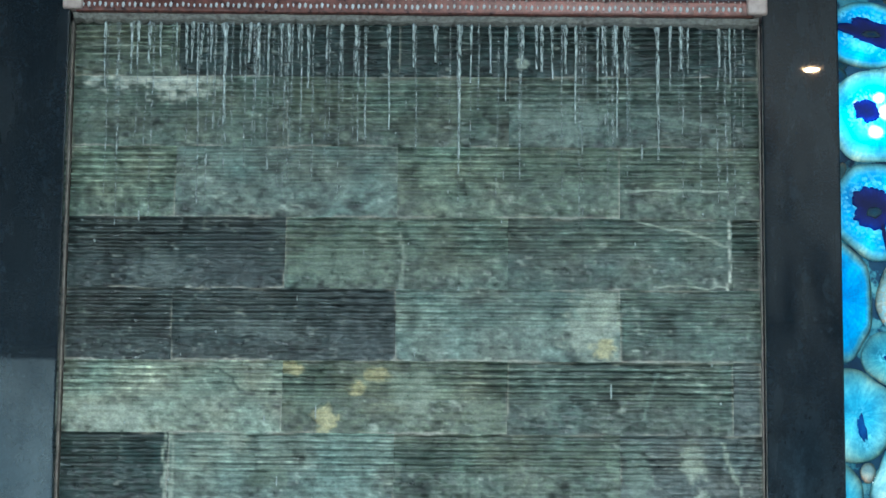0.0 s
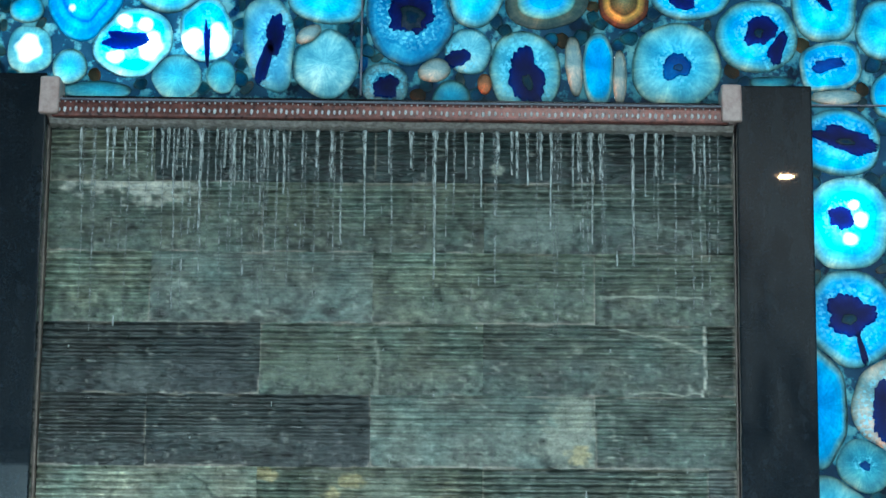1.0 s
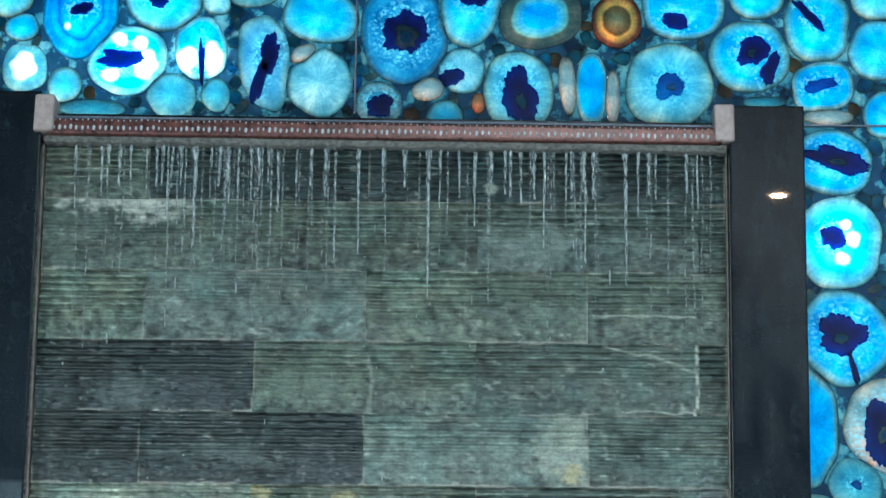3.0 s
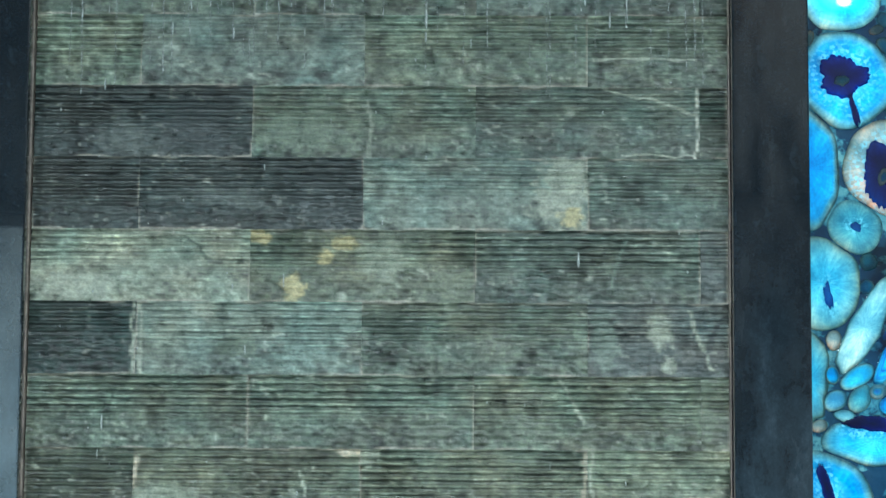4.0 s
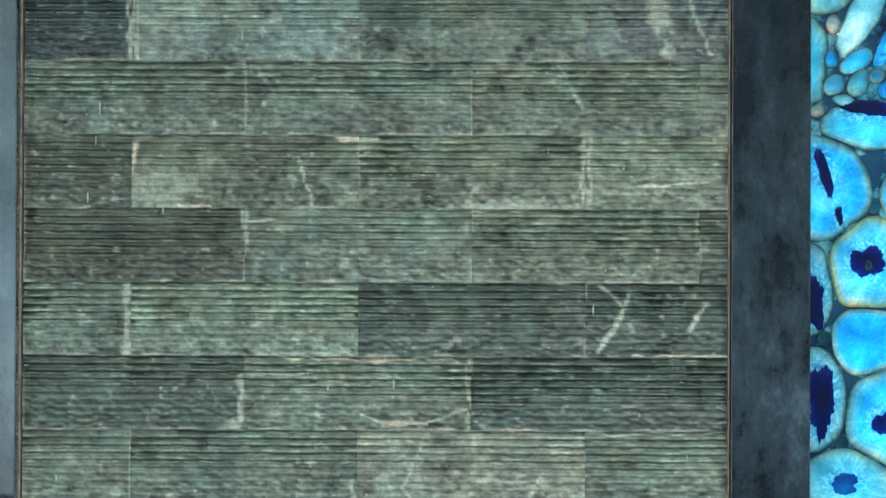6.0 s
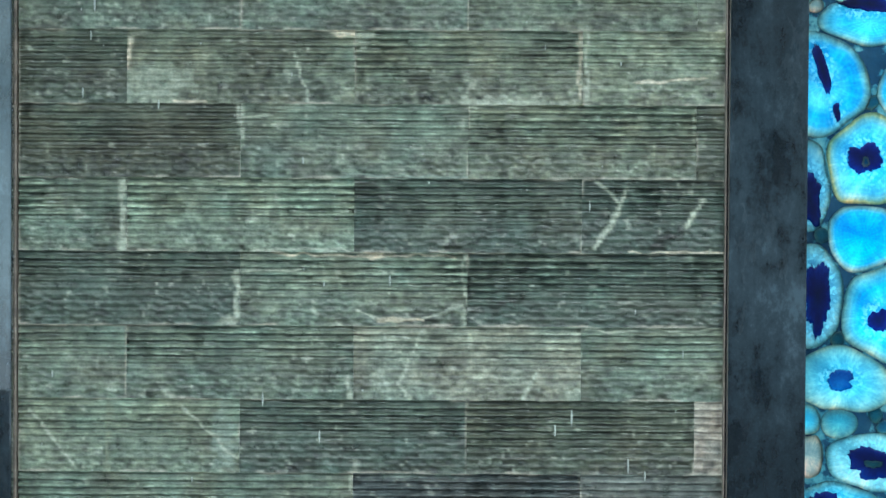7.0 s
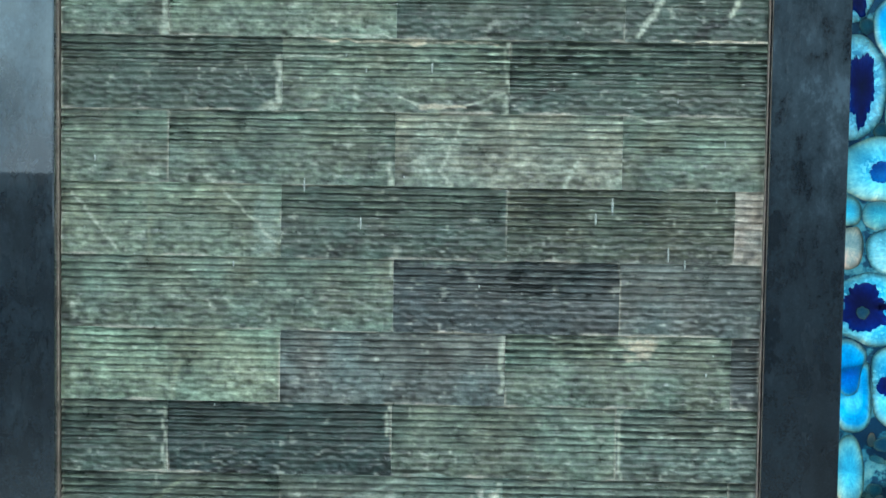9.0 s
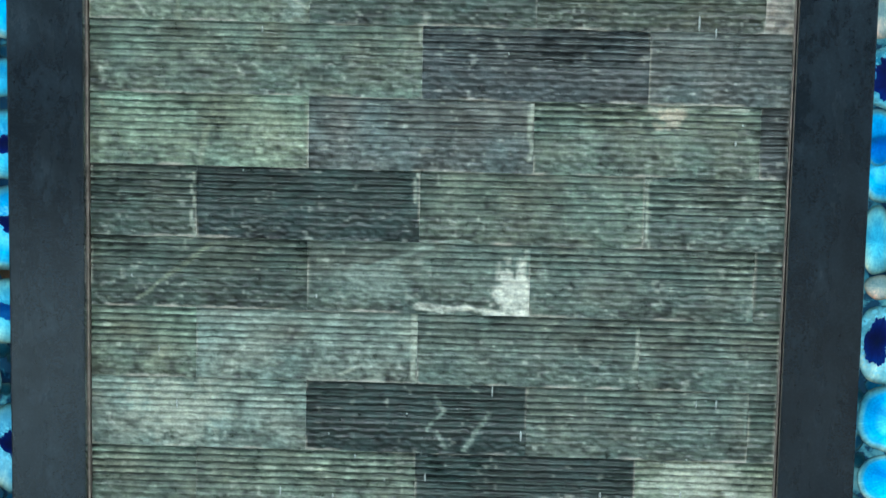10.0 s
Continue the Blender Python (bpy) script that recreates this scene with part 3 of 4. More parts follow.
E = 6.3
tile(0, 0, 1, "O", ("vein", 0.1, 0.45, 0.9, 0.45, 0.002, "L"), ("vein", 0.2, 0.6, 0.8, 0.58, 0.002, "L"))
tile(0, 1, 3, "K"), tile(0, 3, 5, "K", ("blot", 4.1, 0.75, 0.07, 0.15, "L")), tile(0, 5, E, "K")
tile(1, 0, 2, "G", ("blot", 0.72, -0.04, 0.60, 0.26, "W"), ("blot", 1.0, 0.05, 0.34, 0.30, "W"), ("vein", 1.2, 0.25, 1.35, 0.0, 0.004, "L"))
tile(1, 2, 4, "G", ("blot", 2.2, 0.2, 0.35, 0.3, "O")), tile(1, 4, 6, "T", ("blot", 4.5, 0.6, 0.5, 0.35, "LG"), ("vein", 5.1, 0.5, 5.95, 0.7, 0.004, "LG")), tile(1, 6, E, "GD")
tile(2, 0, 1, "GL"), tile(2, 1, 3, "LG"), tile(2, 3, 5, "GL", ("blot", 4.4, 0.3, 0.2, 0.3, "G")), tile(2, 5, E, "G", ("vein", 5.05, 0.62, 5.95, 0.60, 0.0022, "L"))
tile(3, 0, 2, "KG", ("blot", 1.5, 0.6, 0.4, 0.5, "P"), ("blot", 0.9, 0.7, 0.3, 0.3, "PM")), tile(3, 2, 4, "G", ("vein", 3.02, 0.2, 3.08, 0.62, 0.0032, "L"), ("vein", 3.06, 0.62, 3.03, 1.0, 0.003, "L"), ("vein", 2.7, 0.10, 4.0, 0.04, 0.003, "GL"), ("blot", 2.5, 0.6, 0.5, 0.5, "GL"))
tile(3, 4, 6, "T", ("vein", 5.1, 0.02, 5.55, 0.15, 0.003, "L"), ("vein", 5.55, 0.15, 5.95, 0.38, 0.003, "L"), ("vein", 5.97, 0.0, 5.97, 1.0, 0.002, "W"), ("vein", 5.3, 0.93, 5.97, 0.97, 0.0018, "L")), tile(3, 6, E, "GD")
tile(4, 0, 1, "KG"), tile(4, 1, 3, "KG", ("blot", 2.75, 0.5, 0.55, 0.7, "P"), ("blot", 1.7, 0.55, 0.5, 0.14, "PM"), ("vein", 1.1, 0.55, 2.2, 0.7, 0.003, "PM")), tile(4, 3, 5, "LG", ("blot", 4.8, 0.45, 0.30, 0.7, "L"), ("blot", 4.85, 0.82, 0.16, 0.18, "Y"))
tile(4, 5, E, "T")
tile(5, 0, 2, "LL", ("vein", 1.45, 0.1, 1.65, 0.45, 0.0025, "GD"), ("vein", 1.2, 0.1, 1.45, 0.2, 0.002, "G"), ("blot", 0.5, 0.8, 0.5, 0.25, "L"))
tile(5, 2, 4, "O", ("blot", 2.38, 0.80, 0.13, 0.17, "Y"), ("blot", 2.68, 0.38, 0.09, 0.12, "Y"), ("blot", 2.85, 0.18, 0.12, 0.1, "Y"), ("blot", 3.18, 0.4, 0.22, 0.5, "LL"), ("blot", 2.82, 0.92, 0.05, 0.08, "L"), ("blot", 2.08, 0.1, 0.1, 0.1, "Y"), ("blot", 3.8, 0.75, 0.22, 0.25, "OL"))
tile(5, 4, 6, "T", ("vein", 5.2, 0.8, 5.35, 0.1, 0.003, "LG")), tile(5, 6, E, "PM")
tile(6, 0, 1, "K", ("vein", 0.97, 0.0, 0.97, 1.0, 0.003, "L"))
tile(6, 1, 3, "LG", ("vein", 1.03, 0.0, 1.03, 1.0, 0.0035, "L"), ("blot", 1.6, 0.1, 0.14, 0.18, "L"), ("blot", 1.9, 0.6, 0.2, 0.2, "G"), ("vein", 1.7, 0.15, 1.9, 0.8, 0.003, "T")), tile(6, 3, 5, "G", ("blot", 3.3, 0.4, 0.4, 0.2, "GD"))
tile(6, 5, E, "PM", ("blot", 5.62, 0.4, 0.12, 0.36, "L"), ("blot", 5.7, 0.85, 0.1, 0.14, "L"), ("blot", 5.15, 0.5, 0.15, 0.5, "LG"), ("vein", 5.9, 0.1, 6.1, 0.9, 0.004, "L"), ("vein", 6.2, 0.2, 5.95, 0.95, 0.005, "P"))
tile(7, 0, 2, "G", ("vein", 0.7, 0.2, 0.85, 1.0, 0.003, "GD"), ("vein", 0.85, 0.1, 0.7, 0.7, 0.003, "GD")), tile(7, 2, 4, "G"), tile(7, 4, 6, "O", ("vein", 4.72, 0.0, 4.98, 0.62, 0.0028, "L")), tile(7, 6, E, "O")
tile(8, 0, 1, "OD"), tile(8, 1, 3, "O", ("blot", 1.28, 0.75, 0.40, 0.34, "LL"), ("vein", 1.02, 0.12, 1.0, 0.5, 0.005, "B"), ("blot", 2.95, 0.0, 0.15, 0.12, "B"), ("vein", 2.45, 0.3, 2.6, 0.95, 0.003, "L"), ("vein", 1.4, 0.96, 1.7, 0.98, 0.0025, "B"))
tile(8, 3, 5, "O", ("blot", 4.35, 0.97, 0.55, 0.10, "L"), ("blot", 3.08, 0.08, 0.09, 0.2, "L"), ("vein", 4.98, 0.0, 4.98, 0.9, 0.003, "B"))
tile(8, 5, E, "OL", ("vein", 5.03, 0.0, 5.03, 0.95, 0.003, "L"), ("vein", 5.45, 0.7, 6.1, 0.62, 0.003, "B"))
tile(9, 0, 2, "OD", ("vein", 1.99, 0.0, 1.99, 0.42, 0.004, "L")), tile(9, 2, 4, "G", ("vein", 2.02, 0.0, 2.02, 0.45, 0.004, "L"), ("vein", 2.0, 0.2, 2.25, 0.16, 0.003, "L"), ("vein", 2.9, 0.97, 4.0, 0.98, 0.002, "LG"))
tile(9, 4, 6, "O", ("blot", 4.2, 0.0, 0.4, 0.06, "L"), ("vein", 5.99, 0.02, 5.99, 0.45, 0.0035, "L")), tile(9, 6, E, "OD")
tile(10, 0, 1, "G", ("vein", 0.96, 0.0, 0.96, 1.0, 0.006, "L")), tile(10, 1, 3, "GL", ("vein", 2.0, 0.98, 3.0, 0.99, 0.0025, "L"))
tile(10, 3, 5, "GD", ("vein", 3.0, 0.02, 4.0, 0.0, 0.002, "LG")), tile(10, 5, E, "GD", ("vein", 5.14, 0.02, 5.36, 0.33, 0.0028, "L"), ("vein", 5.40, 0.1, 5.33, 0.45, 0.003, "L"), ("vein", 5.33, 0.4, 5.12, 0.9, 0.005, "L"), ("vein", 6.05, 0.3, 5.9, 0.62, 0.006, "L"), ("vein", 5.4, 1.0, 6.3, 1.0, 0.002, "B"))
tile(11, 0, 2, "GD", ("vein", 1.97, 0.3, 1.98, 0.9, 0.005, "L"), ("blot", 1.9, 0.95, 0.12, 0.1, "L"))
tile(11, 2, 4, "G", ("vein", 2.0, 0.27, 2.6, 0.24, 0.002, "L"), ("vein", 2.3, 0.03, 3.9, 0.05, 0.0022, "B"), ("blot", 3.15, 0.06, 0.14, 0.05, "B"), ("vein", 3.98, 0.0, 3.98, 1.0, 0.003, "L"), ("vein", 3.05, 0.80, 3.22, 0.92, 0.0028, "L"), ("vein", 3.22, 0.92, 3.6, 0.93, 0.0035, "B"), ("vein", 3.6, 0.9, 3.95, 0.72, 0.0032, "L"))
tile(11, 4, E, "GD")
tile(12, 0, 1, "G"), tile(12, 1, 3, "G", ("vein", 2.95, 0.7, 2.98, 1.0, 0.006, "L")), tile(12, 3, 5, "PB", ("blot", 3.35, 0.25, 0.09, 0.12, "L"), ("vein", 3.62, 0.05, 3.40, 0.75, 0.0028, "L"), ("vein", 3.38, 0.78, 3.5, 1.0, 0.004, "L"), ("vein", 4.62, 0.55, 4.48, 0.98, 0.003, "L"))
tile(12, 5, E, "G", ("vein", 5.0, 0.05, 6.2, 0.03, 0.002, "L"))
tile(13, 0, 2, "GL", ("vein", 0.12, 0.12, 0.55, 0.9, 0.003, "L"), ("vein", 0.85, 0.1, 0.83, 1.0, 0.005, "OL"), ("blot", 1.85, 0.55, 0.14, 0.5, "LG"), ("vein", 1.5, 0.1, 1.95, 0.8, 0.003, "L"), ("blot", 1.2, 0.6, 0.3, 0.3, "G"))
tile(13, 2, 4, "GD"), tile(13, 4, 6, "OD"), tile(13, 6, E, "BP")
tile(14, 0, 3, "G", ("vein", 2.98, 0.05, 2.98, 0.25, 0.003, "L")), tile(14, 3, 5, "P", ("blot", 3.5, 0.03, 0.5, 0.06, "LG")), tile(14, 5, E, "PM")
tile(15, 0, 2, "GB", ("vein", 1.15, 0.1, 1.10, 0.5, 0.004, "OL"), ("vein", 1.10, 0.5, 1.02, 1.0, 0.004, "OL"), ("vein", 0.15, 0.1, 0.45, 1.0, 0.002, "OL"), ("vein", 1.97, 0.0, 1.97, 1.0, 0.002, "OL"))
tile(15, 2, 4, "PM", ("vein", 3.97, 0.05, 3.97, 0.8, 0.004, "L")), tile(15, 4, 6, "G", ("blot", 5.18, 0.15, 0.17, 0.18, "B"), ("vein", 4.3, 0.03, 5.9, 0.05, 0.0025, "L")), tile(15, 6, E, "P")
tile(16, 0, 1, "GD", ("vein", 0.97, 0.1, 0.97, 1.0, 0.002, "L")), tile(16, 1, 3, "K", ("vein", 2.97, 0.0, 2.97, 0.45, 0.003, "L")), tile(16, 3, 5, "G", ("vein", 3.2, 0.98, 3.5, 0.98, 0.003, "LG")), tile(16, 5, E, "T", ("vein", 5.03, 0.05, 5.03, 1.0, 0.0032, "L"), ("vein", 5.5, 0.85, 6.2, 0.85, 0.002, "LG"))
tile(17, 0, 2, "GD", ("vein", 1.15, 0.12, 0.45, 0.9, 0.0038, "OL"), ("vein", 0.4, 0.02, 1.2, 0.02, 0.002, "L"))
tile(17, 2, 4, "T", ("blot", 2.6, 0.55, 0.35, 0.3, "LG"), ("vein", 2.5, 0.4, 3.1, 0.05, 0.005, "LG"), ("blot", 3.84, 0.70, 0.24, 0.46, "W"), ("vein", 3.91, 0.35, 3.91, 0.95, 0.013, "W"), ("vein", 3.7, 0.72, 3.9, 0.6, 0.010, "W"), ("vein", 3.0, 0.92, 3.9, 0.94, 0.006, "W"), ("vein", 3.97, 0.1, 3.97, 0.4, 0.003, "L"))
tile(17, 4, 6, "T", ("vein", 4.08, 0.1, 4.14, 0.5, 0.003, "LG"), ("vein", 5.97, 0.2, 5.97, 1.0, 0.003, "LG")), tile(17, 6, E, "GD")
tile(18, 0, 1, "GL"), tile(18, 1, 3, "LG", ("vein", 2.97, 0.0, 2.97, 1.0, 0.006, "L"), ("vein", 2.3, 0.9, 2.5, 0.75, 0.003, "L")), tile(18, 3, 5, "T", ("vein", 4.55, 0.95, 4.7, 0.8, 0.005, "LG"), ("vein", 5.0, 0.1, 4.95, 0.7, 0.004, "L")), tile(18, 5, E, "T")
tile(19, 0, 2, "LG", ("blot", 0.8, 0.4, 0.5, 0.5, "L")), tile(19, 2, 4, "K", ("vein", 3.15, 0.2, 3.25, 0.4, 0.003, "LG"), ("vein", 3.25, 0.4, 3.1, 0.65, 0.003, "LG"), ("vein", 3.2, 0.7, 3.28, 0.95, 0.004, "LG"), ("vein", 3.65, 0.4, 3.45, 0.95, 0.004, "LG")), tile(19, 4, 6, "T", ("vein", 5.98, 0.1, 5.98, 0.6, 0.003, "LG")), tile(19, 6, E, "GD")
tile(20, 0, 1, "G"), tile(20, 1, 3, "G"), tile(20, 3, 5, "K"), tile(20, 5, E, "OL", ("blot", 5.5, 0.3, 0.5, 0.4, "L"), ("vein", 5.6, 0.1, 6.1, -0.05, 0.005, "L"))
pick = random.Random(11)
for row in range(21, 26):
    cuts = (0, 2, 4, 6, E) if row % 2 else (0, 1, 3, 5, E)
    for a, b in zip(cuts, cuts[1:]):
        tile(row, a, b, pick.choice(("G", "GD", "T", "GL", "P", "LG")))

# ---- water running down the slate ----
flow = tagged(empty("water_flow", (0.47, -0.006, 2.50)), "thin white rivulets of water running down the slate", "water")


def rivulet(x, length, width, funnel=0.0, seed=0, material=WATER):
    r = random.Random(seed)
    bm = bmesh.new()
    n = max(6, int(length / 0.006))
    rows = []
    cx = x - 0.47
    for i in range(n + 1):
        f = i / n
        z = 0.0105 - f * length
        cx += r.uniform(-0.0004, 0.0004)
        w = width * (0.75 + 0.5 * r.random()) * (1 - 0.45 * f)
        if funnel:
            w += funnel * max(0, 1 - f * length / 0.028) ** 1.6
        y = 0.004 - r.uniform(0.0, 0.0008)
        rows.append([bm.verts.new((cx - w / 2, y, z)), bm.verts.new((cx - w * 0.22, y - 0.0035, z)), bm.verts.new((cx + w * 0.22, y - 0.0035, z)), bm.verts.new((cx + w / 2, y, z))])
    for a, b in zip(rows, rows[1:]):
        for k in range(3):
            bm.faces.new((a[k], b[k], b[k + 1], a[k + 1]))
    ob = part("rivulet", bm, material, flow)
    for poly in ob.data.polygons:
        poly.use_smooth = True


STREAMS = [48, 85, 93, 110, 124, 146, 159, 169, 181, 193, 213, 235, 247, 259, 272, 289, 300, 313, 327, 352, 371, 392, 435,
           470, 499, 549, 573, 596, 619, 637, 644, 658, 677, 690, 720, 727, 743, 757, 819, 834, 843, 884, 899]
for i, mm in enumerate(STREAMS):
    r = random.Random(50 + i)
    rivulet(mm / 1000, r.choice((0.075, 0.082, 0.088, 0.10)) * r.uniform(0.8, 1.05), r.uniform(0.0032, 0.0062), 0.005 if r.random() < 0.5 else 0, i)
for mm, ln, w, fn in ((213, 0.15, 0.005, 0.022), (533, 0.22, 0.0052, 0.026), (801, 0.20, 0.0055, 0.020), (438, 0.16, 0.004, 0.0), (597, 0.12, 0.004, 0.0), (690, 0.15, 0.004, 0.0), (745, 0.17, 0.004, 0.01), (175, 0.11, 0.0035, 0)):
    rivulet(mm / 1000, ln, w, fn, mm)
for i in range(70):
    r = random.Random(400 + i)
    film_x = r.uniform(0.03, 0.92)
    rivulet(film_x, r.uniform(0.12, 0.30), r.uniform(0.0020, 0.0042), 0, 600 + i, THIN_WATER)
bm = bmesh.new()
bmesh.ops.create_icosphere(bm, subdivisions=2, radius=0.5)
drop = bpy.data.meshes.new("water_drop")
bm.to_mesh(drop)
bm.free()
drop.materials.append(WATER)
r = random.Random(77)
for i in range(110):
    ob = new("water_drop", drop)
    ob.parent = flow
    z = 2.40 - 1.95 * r.random() ** 1.25
    ob.location = (r.uniform(0.02, 0.925) - 0.47, -0.0015 + 0.006, z - 2.50)
    w = r.uniform(0.0016, 0.0034)
    ob.scale = (w, 0.004, w * r.choice((1, 1.4, 2, 3, 5, 7)))

# ---- backlit agate wall ----
agate_wall = tagged(empty("agate_wall", (0.5, 0.05, 0.0)), "backlit wall of dyed blue agate slices set in dark resin", "agate wall", kind="structure")
ORIGIN = Vector((0.5, 0.05, 0.0))
placed = []
FRAME = (-0.100, 1.0435, POST_TOP)    # posts and slate in front


def blob_outline(rx, rz, rot, n, rough, r):
    ph = [(r.uniform(0, 6.28), r.uniform(-1, 1)) for _ in range(7)]
    pts = []
    c, s = math.cos(radians(rot)), math.sin(radians(rot))
    for i in range(n):
        a = 6.28319 * i / n
        k = 1 + rough * sum(amp * math.sin((j + 2) * a + p) / (1 + 0.6 * j) for j, (p, amp) in enumerate(ph))
        ex = 2.0 / 2.25
        ca, sa = math.cos(a), math.sin(a)
        px = rx * k * math.copysign(abs(ca) ** ex, ca)
        pz = rz * k * math.copysign(abs(sa) ** ex, sa)
        pts.append((px * c - pz * s, px * s + pz * c))
    return pts


def disc(name, pts, centre, y_face, depth, material, parent, crown=0.0008, jag=0.0, r=None, dense=False):
    """A slab with a softly rounded face and a side wall, in the plane of the wall, carrying the 'ring' value."""
    n = len(pts)
    fr = (0.0, 0.2, 0.4, 0.6, 0.75, 0.86, 0.94, 0.985, 1.0)
    if dense:
        fr = (*[0.045 * k for k in range(20)], 0.90, 0.94, 0.985, 1.0)
    verts, ring, faces = [(centre[0], y_face, centre[1])], [0.0], []
    wob = [1 + (jag * r.uniform(-1, 1) if jag else 0) for _ in range(n)]
    for f in fr[1:]:
        for (px, pz), w in zip(pts, wob):
            k = f * (w if f > 0.7 else 1)
            y = y_face + (crown * max(0, (f - 0.86) / 0.14) ** 2)
            verts.append((centre[0] + px * k, y, centre[1] + pz * k))
            ring.append(f)
    for i in range(n):
        faces.append((0, 1 + i, 1 + (i + 1) % n))
    m = len(fr) - 1
    for q in range(m - 1):
        a, b = 1 + q * n, 1 + (q + 1) * n
        for i in range(n):
            j = (i + 1) % n
            faces.append((a + i, b + i, b + j, a + j))
    a = 1 + (m - 1) * n
    b = len(verts)
    for px, pz in [verts[a + i][::2] for i in range(n)]:
        verts.append((px, y_face + depth, pz))
        ring.append(1.0)
    for i in range(n):
        j = (i + 1) % n
        faces.append((a + i, b + i, b + j, a + j))
    me = bpy.data.meshes.new(name)
    me.from_pydata(verts, [], faces)
    att = me.attributes.new("ring", "FLOAT", "POINT")
    att.data.foreach_set("value", ring)
    spoke = me.attributes.new("spoke", "FLOAT_VECTOR", "POINT")
    flat = []
    for (vx_, vy_, vz_), f in zip(verts, ring):
        a = math.atan2(vz_ - centre[1], vx_ - centre[0])
        flat += [math.cos(a) + centre[0] * 90, math.sin(a) + len(placed) * 3.7, f * 0.45]
    spoke.data.foreach_set("vector", flat)
    me.materials.append(material)
    for poly in me.polygons:
        poly.use_smooth = True
    ob = new(name, me)
    ob.parent = parent
    return ob


clear = []


def druse(x, z, rx, rz):
    """A clear crystal patch in a slice, which lets the lamp behind through."""
    clear.append((x, z, rx, rz))


druse(0.102, 2.654, 0.0112, 0.0089)
druse(0.130, 2.648, 0.0104, 0.0104)
druse(0.137, 2.617, 0.0164, 0.0209)
druse(0.091, 2.602, 0.0119, 0.0089)
druse(0.195, 2.627, 0.0149, 0.0164)
druse(0.232, 2.628, 0.0134, 0.0224)
druse(-0.030, 2.614, 0.0164, 0.0209)
druse(0.028, 2.672, 0.0045, 0.0045)
druse(1.101, 2.399, 0.0067, 0.0067)
druse(1.110, 2.379, 0.0097, 0.0119)
druse(1.094, 2.352, 0.0104, 0.0089)
druse(1.085, 2.389, 0.0037, 0.0045)
druse(1.069, 2.391, 0.0030, 0.0045)
druse(1.086, 2.373, 0.0030, 0.0045)


def clear_at(x, z):
    k = 0.0
    for px, pz, rx, rz in clear:
        d = math.hypot((x - px) / rx, (z - pz) / rz) + 0.10 * math.sin(x * 210 + z * 150) + 0.10 * math.sin(x * 120 - z * 260)
        k = max(k, min(1.0, max(0.0, (1.15 - d) / 0.5)))
    return k


SPECS = []


def slice_at(x, z, rx, rz, rot, style, *cores):
    grow = 1.10 if max(rx, rz) < 0.03 else 1.04
    placed.append((x, z, rx * grow, rz * grow, rot))
    SPECS.append((x, z, rx, rz, rot, style, cores))


def reach(spec, dx, dz):
    """Distance from a slice's centre in its own radii."""
    c, s = math.cos(radians(-spec[4])), math.sin(radians(-spec[4]))
    return math.hypot((dx * c - dz * s) / spec[2], (dx * s + dz * c) / spec[3])


